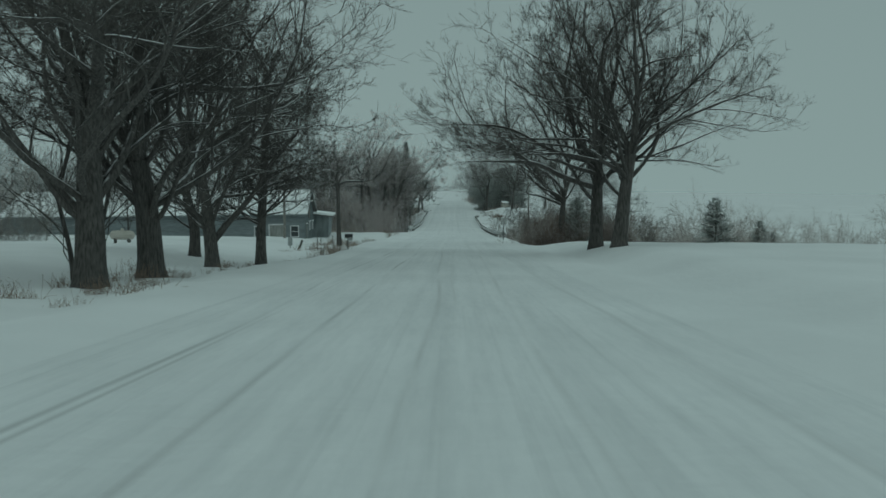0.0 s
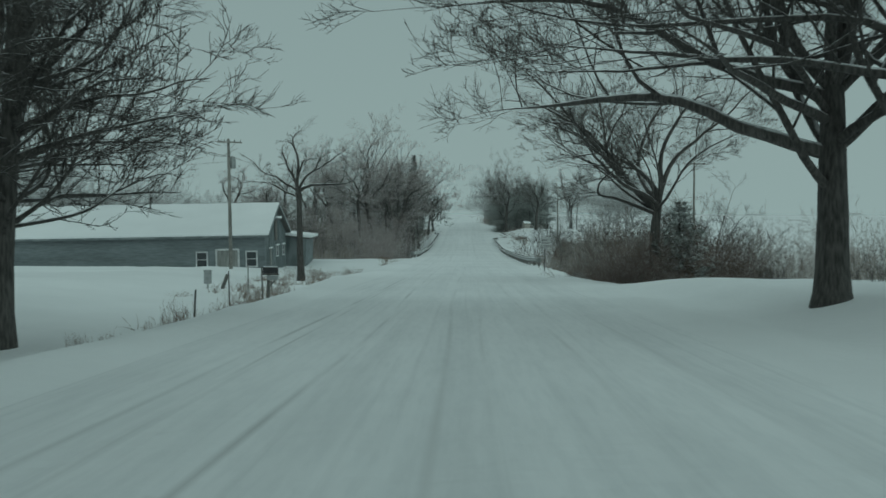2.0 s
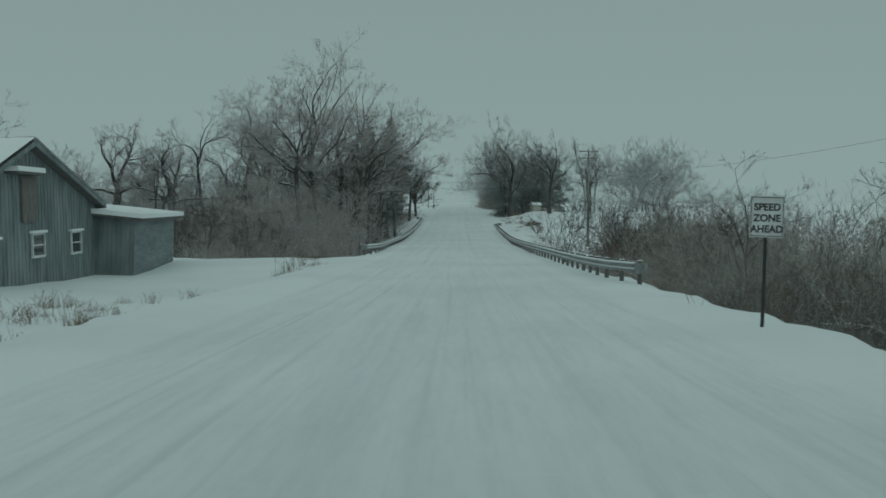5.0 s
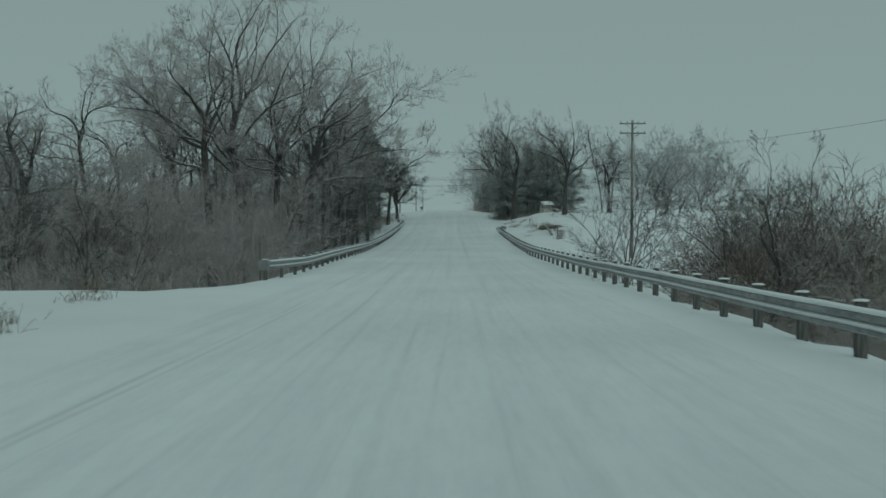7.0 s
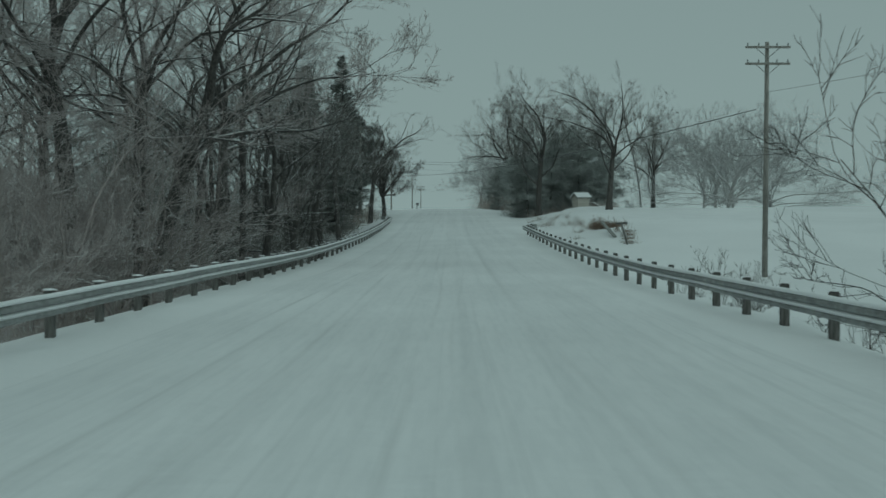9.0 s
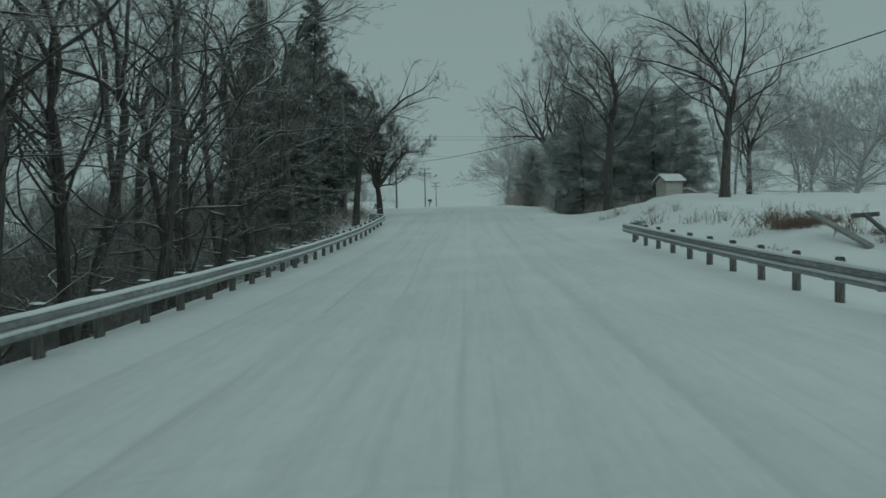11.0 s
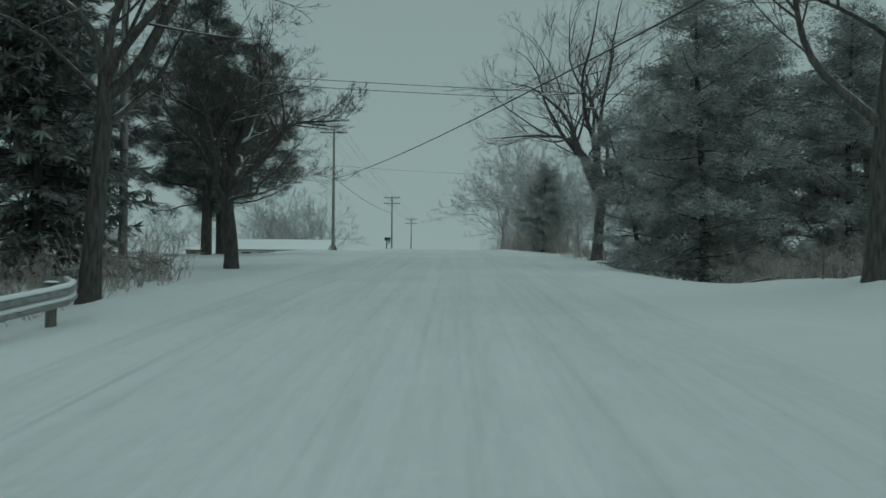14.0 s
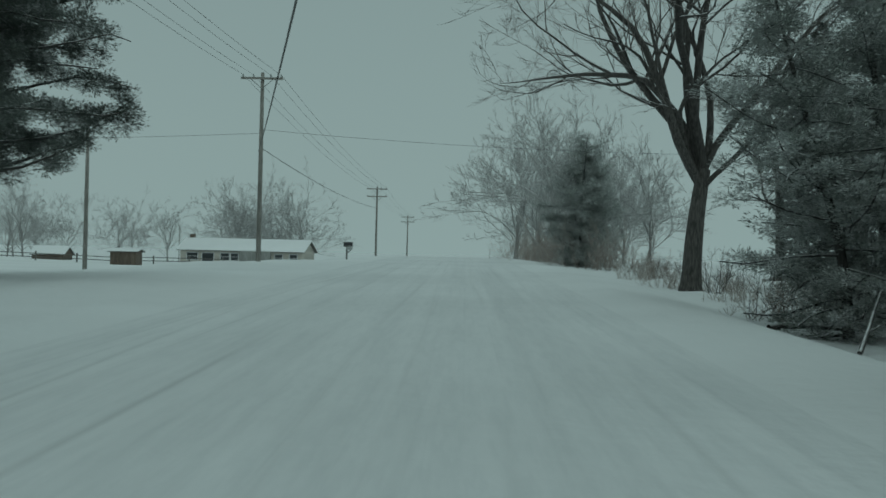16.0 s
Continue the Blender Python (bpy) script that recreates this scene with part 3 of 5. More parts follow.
def spread_brush(clumps, seed, n, x0, x1, y0, y1, lo, hi, power=1.0):
    rng = np.random.default_rng(seed)
    for k in range(n):
        x = x0 + (x1 - x0) * rng.uniform() ** power
        y = y0 + (y1 - y0) * (k + rng.uniform()) / n
        again(clumps[k % len(clumps)], x, y, rng.uniform(0, 360), rng.uniform(lo, hi), rng.uniform(0.85, 1.15))


ROADSIDE = "large bare roadside trees"
OLD = "old bare maple with a dark ridged trunk beside the road"
maple = plant_bare(OLD, -12.38, 37.0, bare_tree(11, 19, 0.54, 0.26, 14, 0.85, 0.012, (9, 8, 6, 2), (0.5, 0.45, 0.5, 0.8), low=0.45, thin=0.009), ROADSIDE)
again(maple, -12.12, 43.7, 130, 0.98)
fork = plant_bare("bare maple with a leaning second stem in the snow", -13.2, 59.7, bare_tree(14, 17, 0.38, 0.3, 12, 0.9, 0.015, (10, 8, 7, 2), (0.52, 0.45, 0.5, 0.8), low=0.35, thin=0.009, arms=((1.6, 20, 38, 9.0, 0.22),)), ROADSIDE)
again(fork, -17.0, 71.5, 80, 0.95)
plant_bare("straight dark tree with close level twiggy branches", -11.25, 64.0, bare_tree(16, 16.5, 0.27, 0.66, 56, 1.25, 0.02, (8, 6, 4), (0.5, 0.45, 0.5), low=0.22, thin=0.0095, top=4, wander=0.08), ROADSIDE)
sapling = plant_bare("thin leaning bare sapling beside an old maple", -14.2, 40.6, bare_tree(17, 10, 0.10, 0.35, 9, 0.9, 0.02, (8, 7, 5), lean=(-0.06, 0), low=0.25, thin=0.006), ROADSIDE)
again(sapling, -15.5, 47.0, 140, 1.1)
again(sapling, -16.5, 36.5, 250, 1.0)
again(sapling, -27.5, 92.0, 60, 0.8)
broad = plant_bare("broad bare maple with low sweeping limbs", 8.6, 64.7, bare_tree(12, 17.5, 0.40, 0.3, 12, 0.9, 0.018, (9, 7, 6, 2), (0.5, 0.45, 0.5, 0.8), low=0.5, up=0.2, thin=0.0065, arms=((3.7, 180, 72, 11.0, 0.20), (5.0, 174, 68, 10.5, 0.17), (5.2, 192, 60, 11.0, 0.16), (4.4, 205, 66, 9.0, 0.14), (4.8, 158, 58, 9.5, 0.15))), ROADSIDE)
again(broad, 9.3, 60.2, -75, 1.0)
plant_bare("bare tree with long drooping limbs over brush", 9.7, 95.3, bare_tree(19, 14.0, 0.30, 0.33, 7, 0.8, 0.0, (10, 8, 7, 2), (0.42, 0.45, 0.45, 0.6), low=0.85, thin=0.006, hang=-0.05, wander=0.11, arms=((4.3, 182, 60, 11.5, 0.17), (4.2, 170, 54, 10.0, 0.14), (4.4, 197, 58, 11.0, 0.15), (4.5, 176, 44, 11.0, 0.15), (4.0, 188, 70, 8.0, 0.12), (4.4, 215, 50, 10.0, 0.13))), ROADSIDE)
plant_bare("small bare roadside tree with a thick straight trunk", -12.1, 116.6, bare_tree(23, 11.2, 0.25, 0.58, 1, 0.5, -0.008, (7, 6, 5), (0.36, 0.45, 0.55), wander=0.15, top=1, thin=0.006, up=0.15, arms=((6.2, 172, 32, 6.2, 0.14), (6.4, 8, 30, 5.6, 0.13), (6.3, 95, 24, 5.4, 0.11), (6.4, 265, 30, 5.2, 0.10), (6.0, 188, 48, 4.2, 0.08), (5.9, -4, 50, 3.2, 0.06), (6.4, 140, 18, 5.0, 0.10))), ROADSIDE)

# woods
WOOD = "tall bare tree at the edge of the woods"
WOODS = "woods beside the road"
WILLOW = "large crooked willow with reddish twigs above the ditch"
FINE = ((9, 8, 7, 2), (0.5, 0.45, 0.5, 0.6))
tall_willow = plant_bare(WILLOW, -16.6, 231.5, bare_tree(31, 28, 0.42, 0.46, 9, 0.8, 0.01, *FINE, low=0.75, wander=0.14, thin=0.008, lean=(-0.02, 0)), WOODS, M_BARK, M_WOODS)
split_willow = plant_bare("crooked willow with long level limbs over the ditch", -18.2, 226.0, bare_tree(34, 22, 0.36, 0.55, 6, 0.8, 0.01, *FINE, low=0.8, wander=0.14, thin=0.008, lean=(-0.05, 0), arms=((11.6, 180, 68, 9.5, 0.17), (11.9, 165, 48, 9.0, 0.16), (6.0, 190, 70, 3.6, 0.10))), WOODS, M_BARK, M_WOODS)
plant_bare(WILLOW, -14.3, 233.8, bare_tree(35, 25, 0.34, 0.44, 8, 0.75, 0.01, *FINE, low=0.85, wander=0.14, thin=0.008, arms=((14.0, 5, 52, 7.0, 0.13),)), WOODS, M_BARK, M_WOODS)
plant_bare("heavy willow leaning far over towards the road", -15.4, 232.8, bare_tree(36, 23, 0.44, 0.45, 8, 0.8, 0.01, *FINE, low=0.7, wander=0.13, thin=0.008, lean=(0.5, 0.05), arms=((9.4, 0, 72, 8.0, 0.15),)), WOODS, M_BARK, M_WOODS)
old_willow = plant_bare("stout broken willow leaning out from the thicket", -33.5, 231.0, bare_tree(37, 17, 0.55, 0.5, 5, 0.9, 0.01, *FINE, low=0.9, wander=0.15, thin=0.008, lean=(-0.22, 0.1), arms=((8.0, 10, 48, 8.0, 0.22), (8.2, 180, 72, 6.5, 0.18))), WOODS, M_BARK, M_WOODS)
again(old_willow, -44.0, 236.0, 160, 1.1)
again(tall_willow, -25.0, 246.0, 100, 0.85)
again(split_willow, -13.5, 246.0, 200, 0.95)
slim = [plant_bare(WOOD, x, y, bare_tree(sd, h, r0, tk, 11, 0.9, 0.02, (6, 5, 5), low=0.3, thin=0.0085, wander=0.15), WOODS, M_BARK, M_DUSK) for x, y, sd, h, r0, tk in ((-11.1, 290.5, 41, 20, 0.22, 0.6), (-12.3, 247.0, 42, 21, 0.22, 0.55), (-12.4, 257.0, 43, 19, 0.22, 0.45))]
for x, y, k, a, s in ((-12.2, 265.0, 1, 80, 0.95), (-11.8, 280.0, 0, 200, 0.9), (-13.4, 288.0, 2, 140, 0.95), (-14.6, 286.0, 1, 310, 0.9), (-12.8, 272.0, 2, 30, 0.85)):
    again(slim[k], x, y, a, s)
rng = np.random.default_rng(5)
for k in range(23):
    y = 236 + 58 * (k + rng.uniform(0, 1)) / 23
    again(slim[k % 3], -15 - 19 * rng.uniform(0, 1) ** 1.2, y, rng.uniform(0, 360), rng.uniform(0.8, 1.15))
crooked = [plant_bare("dark crooked trunk behind the guard rail", x, y, bare_tree(sd, 19, 0.22, 0.5, 6, 0.75, 0.02, (5, 5, 4), low=0.5, thin=0.008, wander=0.17, lean=(ln, 0.05), arms=((3.4, -10, 82, 4.2, 0.055), (2.6, 50, 78, 3.6, 0.05), (4.6, -60, 80, 4.6, 0.06), (5.4, 170, 76, 4.6, 0.06), (3.8, 230, 80, 4.0, 0.05))), WOODS, M_BARK, M_DUSK) for x, y, sd, ln in ((-11.4, 250.0, 55, -0.08), (-11.9, 274.0, 56, 0.06))]
for k in range(6):
    again(crooked[k % 2], -11.6 - 2.6 * rng.uniform(), 240 + 8.0 * (k + rng.uniform()), rng.uniform(0, 360), rng.uniform(0.8, 1.1))
for k in range(4):
    again(slim[k % 3], -16 - 18 * rng.uniform(0, 1), 205 + 30 * rng.uniform(), rng.uniform(0, 360), rng.uniform(0.6, 0.85))

young = plant_bare("slender many-stemmed young willow with fine brown twigs", -13.2, 226.0, bare_tree(38, 10.5, 0.10, 0.10, 12, 0.55, 0.03, (8, 7, 6), (0.45, 0.5, 0.5), low=0.3, thin=0.007, top=6, wander=0.09, whole=True), WOODS, M_WOODS, M_WOODS)
for k in range(26):
    again(young, -13 - 19 * (k % 7 + rng.uniform()) / 7, 208 + 32 * (k + rng.uniform()) / 26, rng.uniform(0, 360), rng.uniform(0.7, 1.15))
for k in range(9):
    again(young, -36 - 22 * rng.uniform(), 205 + 30 * rng.uniform(), rng.uniform(0, 360), rng.uniform(0.8, 1.2))
# Far trees take the haze-coloured material for both bark and twigs.
FAR = "bare tree far off, snow and haze in its pale colour"
far = [plant_bare(FAR, x, y, bare_tree(sd, h, 0.2, 0.18, 12, 0.6, 0.035, (7, 6, 5), low=0.25, thin=0.014, top=5, whole=True), "distant trees", M_HAZE, M_HAZE) for x, y, sd, h in ((6.8, 440, 44, 16), (8.2, 424, 45, 15), (9.5, 410, 46, 14))]
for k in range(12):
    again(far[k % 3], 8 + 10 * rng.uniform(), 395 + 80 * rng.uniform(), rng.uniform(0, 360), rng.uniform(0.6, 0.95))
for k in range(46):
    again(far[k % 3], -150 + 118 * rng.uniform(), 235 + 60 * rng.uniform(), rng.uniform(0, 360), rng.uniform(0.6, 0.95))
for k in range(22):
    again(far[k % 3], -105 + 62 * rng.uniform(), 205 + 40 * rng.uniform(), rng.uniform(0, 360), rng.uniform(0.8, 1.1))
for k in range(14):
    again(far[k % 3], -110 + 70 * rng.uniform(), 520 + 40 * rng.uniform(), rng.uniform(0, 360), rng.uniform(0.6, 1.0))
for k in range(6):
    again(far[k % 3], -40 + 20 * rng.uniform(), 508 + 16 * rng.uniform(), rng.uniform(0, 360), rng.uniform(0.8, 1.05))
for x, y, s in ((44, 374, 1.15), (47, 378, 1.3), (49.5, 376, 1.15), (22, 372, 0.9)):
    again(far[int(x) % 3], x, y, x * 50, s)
weeper = plant_bare("wide drooping bare tree behind the snowy field", 39.0, 338.0, bare_tree(48, 20, 0.3, 0.2, 16, 1.0, -0.005, (8, 8, 7), (0.5, 0.5, 0.6), low=0.2, thin=0.012, up=-0.05, whole=True), "distant trees", M_HAZE, M_HAZE)
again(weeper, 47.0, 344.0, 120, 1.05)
poplar = plant_bare("slim upright poplar behind the yard", 30.5, 359.5, bare_tree(47, 19, 0.16, 0.85, 40, 0.35, 0.05, (5, 4), (0.4, 0.4), low=0.1, thin=0.012, whole=True), "distant trees", M_HAZE, M_HAZE)
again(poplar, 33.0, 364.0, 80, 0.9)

# trees round the climb
plant_bare("round-crowned bare tree at the end of the guard rail", -8.85, 325.6, bare_tree(58, 11.2, 0.29, 0.27, 6, 1.1, 0.02, (12, 9, 7, 2), (0.42, 0.42, 0.5, 0.7), lean=(0.05, 0.0), low=0.85, top=4, wander=0.13, thin=0.005, arms=((2.7, 5, 44, 6.4, 0.19), (2.5, 182, 48, 6.0, 0.17), (2.9, -28, 50, 6.0, 0.14), (2.7, 95, 42, 6.2, 0.15), (2.9, 40, 30, 7.4, 0.16))), ROADSIDE)
plant_bare("bare tree with one long snow-lined limb over the road", -9.6, 311.0, bare_tree(52, 13, 0.27, 0.46, 5, 0.6, 0.03, (7, 7, 5), lean=(0.10, 0.0), low=0.85, wander=0.12, arms=((5.4, 3, 50, 9.5, 0.19), (4.8, 25, 66, 4.5, 0.09), (5.6, 120, 30, 7.0, 0.12))), ROADSIDE)
yard = plant_bare("tall bare yard tree on the snowy bank", 9.85, 308.0, bare_tree(53, 17.0, 0.34, 0.38, 8, 0.75, 0.02, (9, 8, 7, 2), (0.5, 0.45, 0.5, 0.6), low=0.6, thin=0.006, arms=((3.5, 200, 50, 7.0, 0.14),)), ROADSIDE, M_BARK, M_DUSK)
again(yard, 16.7, 300.0, 70, 0.95)
again(yard, 29.5, 343.0, 300, 1.0)
plant_bare("bare tree parted low into two spreading stems", 10.7, 364.5, bare_tree(57, 22, 0.42, 0.24, 7, 0.75, 0.02, (9, 8, 7), low=0.8, wander=0.11, top=5, arms=((4.6, 182, 30, 15.0, 0.24), (5.0, 160, 20, 17.0, 0.22), (5.2, 200, 10, 17.0, 0.24), (5.0, 175, 46, 9.5, 0.14))), ROADSIDE, M_BARK, M_DUSK)
again(yard, 19.0, 380.0, 150, 0.9)

SPRUCE = "dark green spruce dusted with snow"
s_one = plant_conifer("spruce_tree", SPRUCE, -13.6, 318, spruce(61, 20, 3.7, 0.24, 0.04, 54, 11, 0.5, -0.28, 0.13), "conifers by the road", M_SPRUCE)
for x, y, a, s in ((-17, 311, 50, 0.92), (-13.0, 303, 160, 0.7), (-19, 320, 220, 0.85), (-15.5, 296, 10, 0.6), (16.5, 366, 10, 0.6)):
    again(s_one, x, y, a, s)
PINE = "pine with clumped dark needles and patches of snow"
p_one = plant_conifer("pine_tree", PINE, -15.2, 349, pine(71, 17, 6.8, 0.36, 0.22, 56, 300, 0.15, 0.62, 1.9, puff=0.9), "conifers by the road", M_PINE)
for x, y, a, s in ((-15.3, 353.5, 120, 0.9), (-22.5, 345, 200, 0.9), (-20, 334, 300, 0.85)):
    again(p_one, x, y, a, s)
p_low = plant_conifer("pine_tree", "full snow-dusted pine with branches to the ground", 9.9, 326, pine(72, 12.5, 3.8, 0.22, 0.05, 60, 150, 0.17, 0.5, 3.0, 0.2), "conifers by the road")
plant_conifer("pine_tree", "wide young pine with snow lying on uneven branches", 10.6, 345.0, pine(73, 9.6, 3.1, 0.16, 0.03, 50, 140, 0.15, 0.42, 2.6, 0.25, 0.8), "conifers by the road")
for x, y, a, s in ((13.8, 338, 100, 1.1), (17.0, 344, 190, 1.15), (13.5, 350, 280, 0.95), (17, 330, 30, 1.0), (20.5, 337, 210, 1.1), (18.5, 322, 140, 0.62), (8.8, 392, 70, 0.75), (10.5, 402, 160, 0.7)):
    again(p_low, x, y, a, s)

# brush
DITCH = "tangled leafless red-brown brush in the ditch"
tall_brush = [brush_clump("brush", DITCH, 81, 5.4, 1.6, 30, M_BRUSH, (9, 6), 0.006, 0.6, 0.02, x=17, y=104, tangle=0.2), brush_clump("brush", DITCH, 82, 4.4, 1.4, 30, M_BRUSH, (9, 6), 0.006, 0.7, 0.03, x=17.5, y=112, tangle=0.22), brush_clump("brush", DITCH, 84, 5.2, 1.2, 22, M_BRUSH, (10, 6), 0.006, 0.55, 0.01, x=16, y=120, tangle=0.17)]
spread_brush(tall_brush, 1, 20, 10.8, 13, 97, 190, 0.4, 0.65)
spread_brush(tall_brush, 27, 36, 12.5, 27, 97, 190, 0.55, 1.1, 1.3)
spread_brush(tall_brush, 30, 14, 16.5, 23, 176, 206, 1.05, 1.4)
spread_brush(tall_brush, 32, 18, 14.5, 20, 146, 190, 0.8, 1.15)
spread_brush(tall_brush, 18, 10, 14.0, 24, 186, 204, 0.7, 1.2)
spread_brush(tall_brush, 19, 18, 13.5, 22, 138, 200, 0.8, 1.15)
DARK = "tangled dark undergrowth between the trunks"
dusk_brush = [brush_clump("brush", "dark grey leafless bush beside the ditch", 103, 5.0, 1.3, 40, M_DUSK, (9, 6), 0.007, 0.55, 0.02, x=9.6, y=128.0, tangle=0.18)]
thicket = [brush_clump("brush", "dense dark red-brown thicket beside the road", 101, 5.4, 1.5, 46, M_THICKET, (10, 7), 0.008, 0.5, 0.02, x=11.4, y=97.0, tangle=0.17), brush_clump("brush", "dense dark red-brown thicket beside the road", 102, 4.6, 1.3, 46, M_THICKET, (10, 7), 0.008, 0.6, 0.02, x=13.6, y=98.5, tangle=0.19)]
spread_brush(thicket, 33, 9, 11.0, 17.0, 98, 112, 0.6, 1.0)
spread_brush(thicket, 34, 5, 8.6, 10.2, 100, 114, 0.3, 0.45)
spread_brush(thicket, 37, 7, 8.4, 10.0, 92, 103, 0.45, 0.7)
spread_brush(thicket, 40, 16, 10.5, 22.0, 112, 185, 0.5, 0.9, 1.2)
spread_brush(dusk_brush, 41, 14, 10.0, 13.5, 104, 150, 0.45, 0.7)
spread_brush(thicket, 35, 12, 15.5, 27.0, 184, 209, 1.1, 1.5)
rng = np.random.default_rng(20)
for k in range(16):
    again(sapling, 11.5 + 16 * rng.uniform(), 112 + 86 * (k + rng.uniform()) / 16, rng.uniform(0, 360), rng.uniform(0.6, 0.95))
for k in range(10):
    again(sapling, -13 - 26 * rng.uniform(), 190 + 26 * rng.uniform(), rng.uniform(0, 360), rng.uniform(0.7, 1.0))
spread_brush(tall_brush, 14, 26, 24, 62, 105, 215, 0.7, 1.2)
dark_brush = [brush_clump("brush", DARK, 87, 5.2, 1.6, 30, M_DUSK, (9, 6), 0.007, 0.55, 0.02, x=-14, y=262, tangle=0.2), brush_clump("brush", DARK, 88, 4.4, 1.4, 30, M_DUSK, (9, 6), 0.007, 0.6, 0.03, x=-15, y=280, tangle=0.22)]
spread_brush(tall_brush, 2, 48, -12.4, -32, 190, 242, 0.55, 1.1, 1.3)
spread_brush(dark_brush, 31, 22, -10.8, -12.5, 238, 312, 0.22, 0.4)
spread_brush(dark_brush, 28, 54, -14, -32, 240, 312, 0.5, 1.0, 1.2)
spread_brush(dark_brush, 39, 14, -12.5, -17, 262, 300, 0.35, 0.6)
spread_brush(dark_brush, 36, 20, -15, -25, 258, 306, 0.8, 1.25)
spread_brush(tall_brush, 15, 26, -30, -60, 200, 330, 1.0, 1.5)
spread_brush(dark_brush, 24, 26, -17, -42, 244, 335, 1.0, 1.5)
spread_brush(tall_brush, 6, 16, -16, -60, 184, 200, 0.6, 0.95)
for x, y in ((-60, 152), (-66, 158), (-55, 162), (-72, 150)):
    again(tall_brush[0], x, y, x * 9, 2.2)
spread_brush(tall_brush, 29, 18, 23, 50, 94, 132, 0.9, 1.35)
for x, y, s in ((-39.5, 98, 1.2), (-42.5, 100, 1.3), (-41, 103, 1.5)):
    again(dark_brush[0], x, y, x * 40, s)
bush = plant_conifer("juniper_bush", "small dark juniper bush at the field edge", 22.5, 92.8, spruce(63, 4.4, 1.9, 0.09, 0.0, 26, 10, 0.26, 0.0, 0.10), "conifers by the road")
again(bush, 27.5, 97.0, 70, 0.7)
again(bush, 36.6, 124.0, 170, 0.8)
again(bush, 11.0, 95.4, 40, 1.05)
low_brush = [brush_clump("brush", "low leafless shrub poking through the snow", 83, 2.2, 0.5, 14, M_TWIG, (5, 3), 0.006, x=9.5, y=214)]
spread_brush(low_brush, 3, 10, 8.4, 15, 206, 240, 0.6, 1.2)
spread_brush(low_brush, 4, 18, 8.5, 20, 300, 400, 0.5, 1.0)
hedge = [brush_clump("brush", "low red-brown brush at the foot of the pines", 86, 1.6, 0.7, 50, M_BRUSH, (5, 3), 0.005, 0.5, 0.02, x=10.5, y=319)]
spread_brush(hedge, 21, 12, 10.2, 14, 317, 336, 0.6, 1.1)
spread_brush(hedge, 26, 16, 7.6, 12, 388, 450, 1.2, 2.2)
spread_brush(hedge, 22, 8, 9.0, 13, 350, 385, 0.6, 1.0)
spread_brush(hedge, 23, 7, -9.8, -12.5, 302, 320, 0.7, 1.1)
spread_brush(low_brush, 7, 8, -9.5, -14, 300, 322, 0.5, 1.0)
spread_brush(low_brush, 8, 12, 10.5, 19, 72, 96, 0.3, 0.6)
plant_bare("tall many-stemmed bare shrub behind the guard rail", 10.7, 206.3, bare_tree(85, 8.2, 0.09, 0.08, 10, 0.5, 0.02, (8, 6, 4), low=0.5, thin=0.007, top=5), "")
GRASS = "dead tan grass and weeds along the snowy verge"
grass = [brush_clump("grass", GRASS, 91, 0.75, 0.5, 60, M_GRASS, (1,), 0.004, 0.3, 0.05, x=-8.6, y=30), brush_clump("grass", GRASS, 92, 0.95, 0.35, 30, M_GRASS, (3, 1), 0.004, 0.25, x=-9.2, y=84)]
spread_brush(grass, 9, 20, -9.4, -13.5, 18, 66, 0.35, 0.7)
spread_brush(grass, 16, 8, -11.0, -13.5, 30, 46, 0.6, 0.9)
spread_brush(grass, 10, 10, -8.4, -9.6, 66, 90, 0.6, 1.1)
spread_brush(grass, 17, 46, -9.2, -14.5, 90, 142, 0.4, 1.0)
spread_brush(grass, 11, 14, 8.2, 12, 258, 300, 0.5, 1.0)
spread_brush(grass, 12, 8, -8.2, -11, 150, 186, 0.5, 1.0)
spread_brush(grass, 13, 20, 7.8, 11.5, 90, 138, 0.5, 1.3)


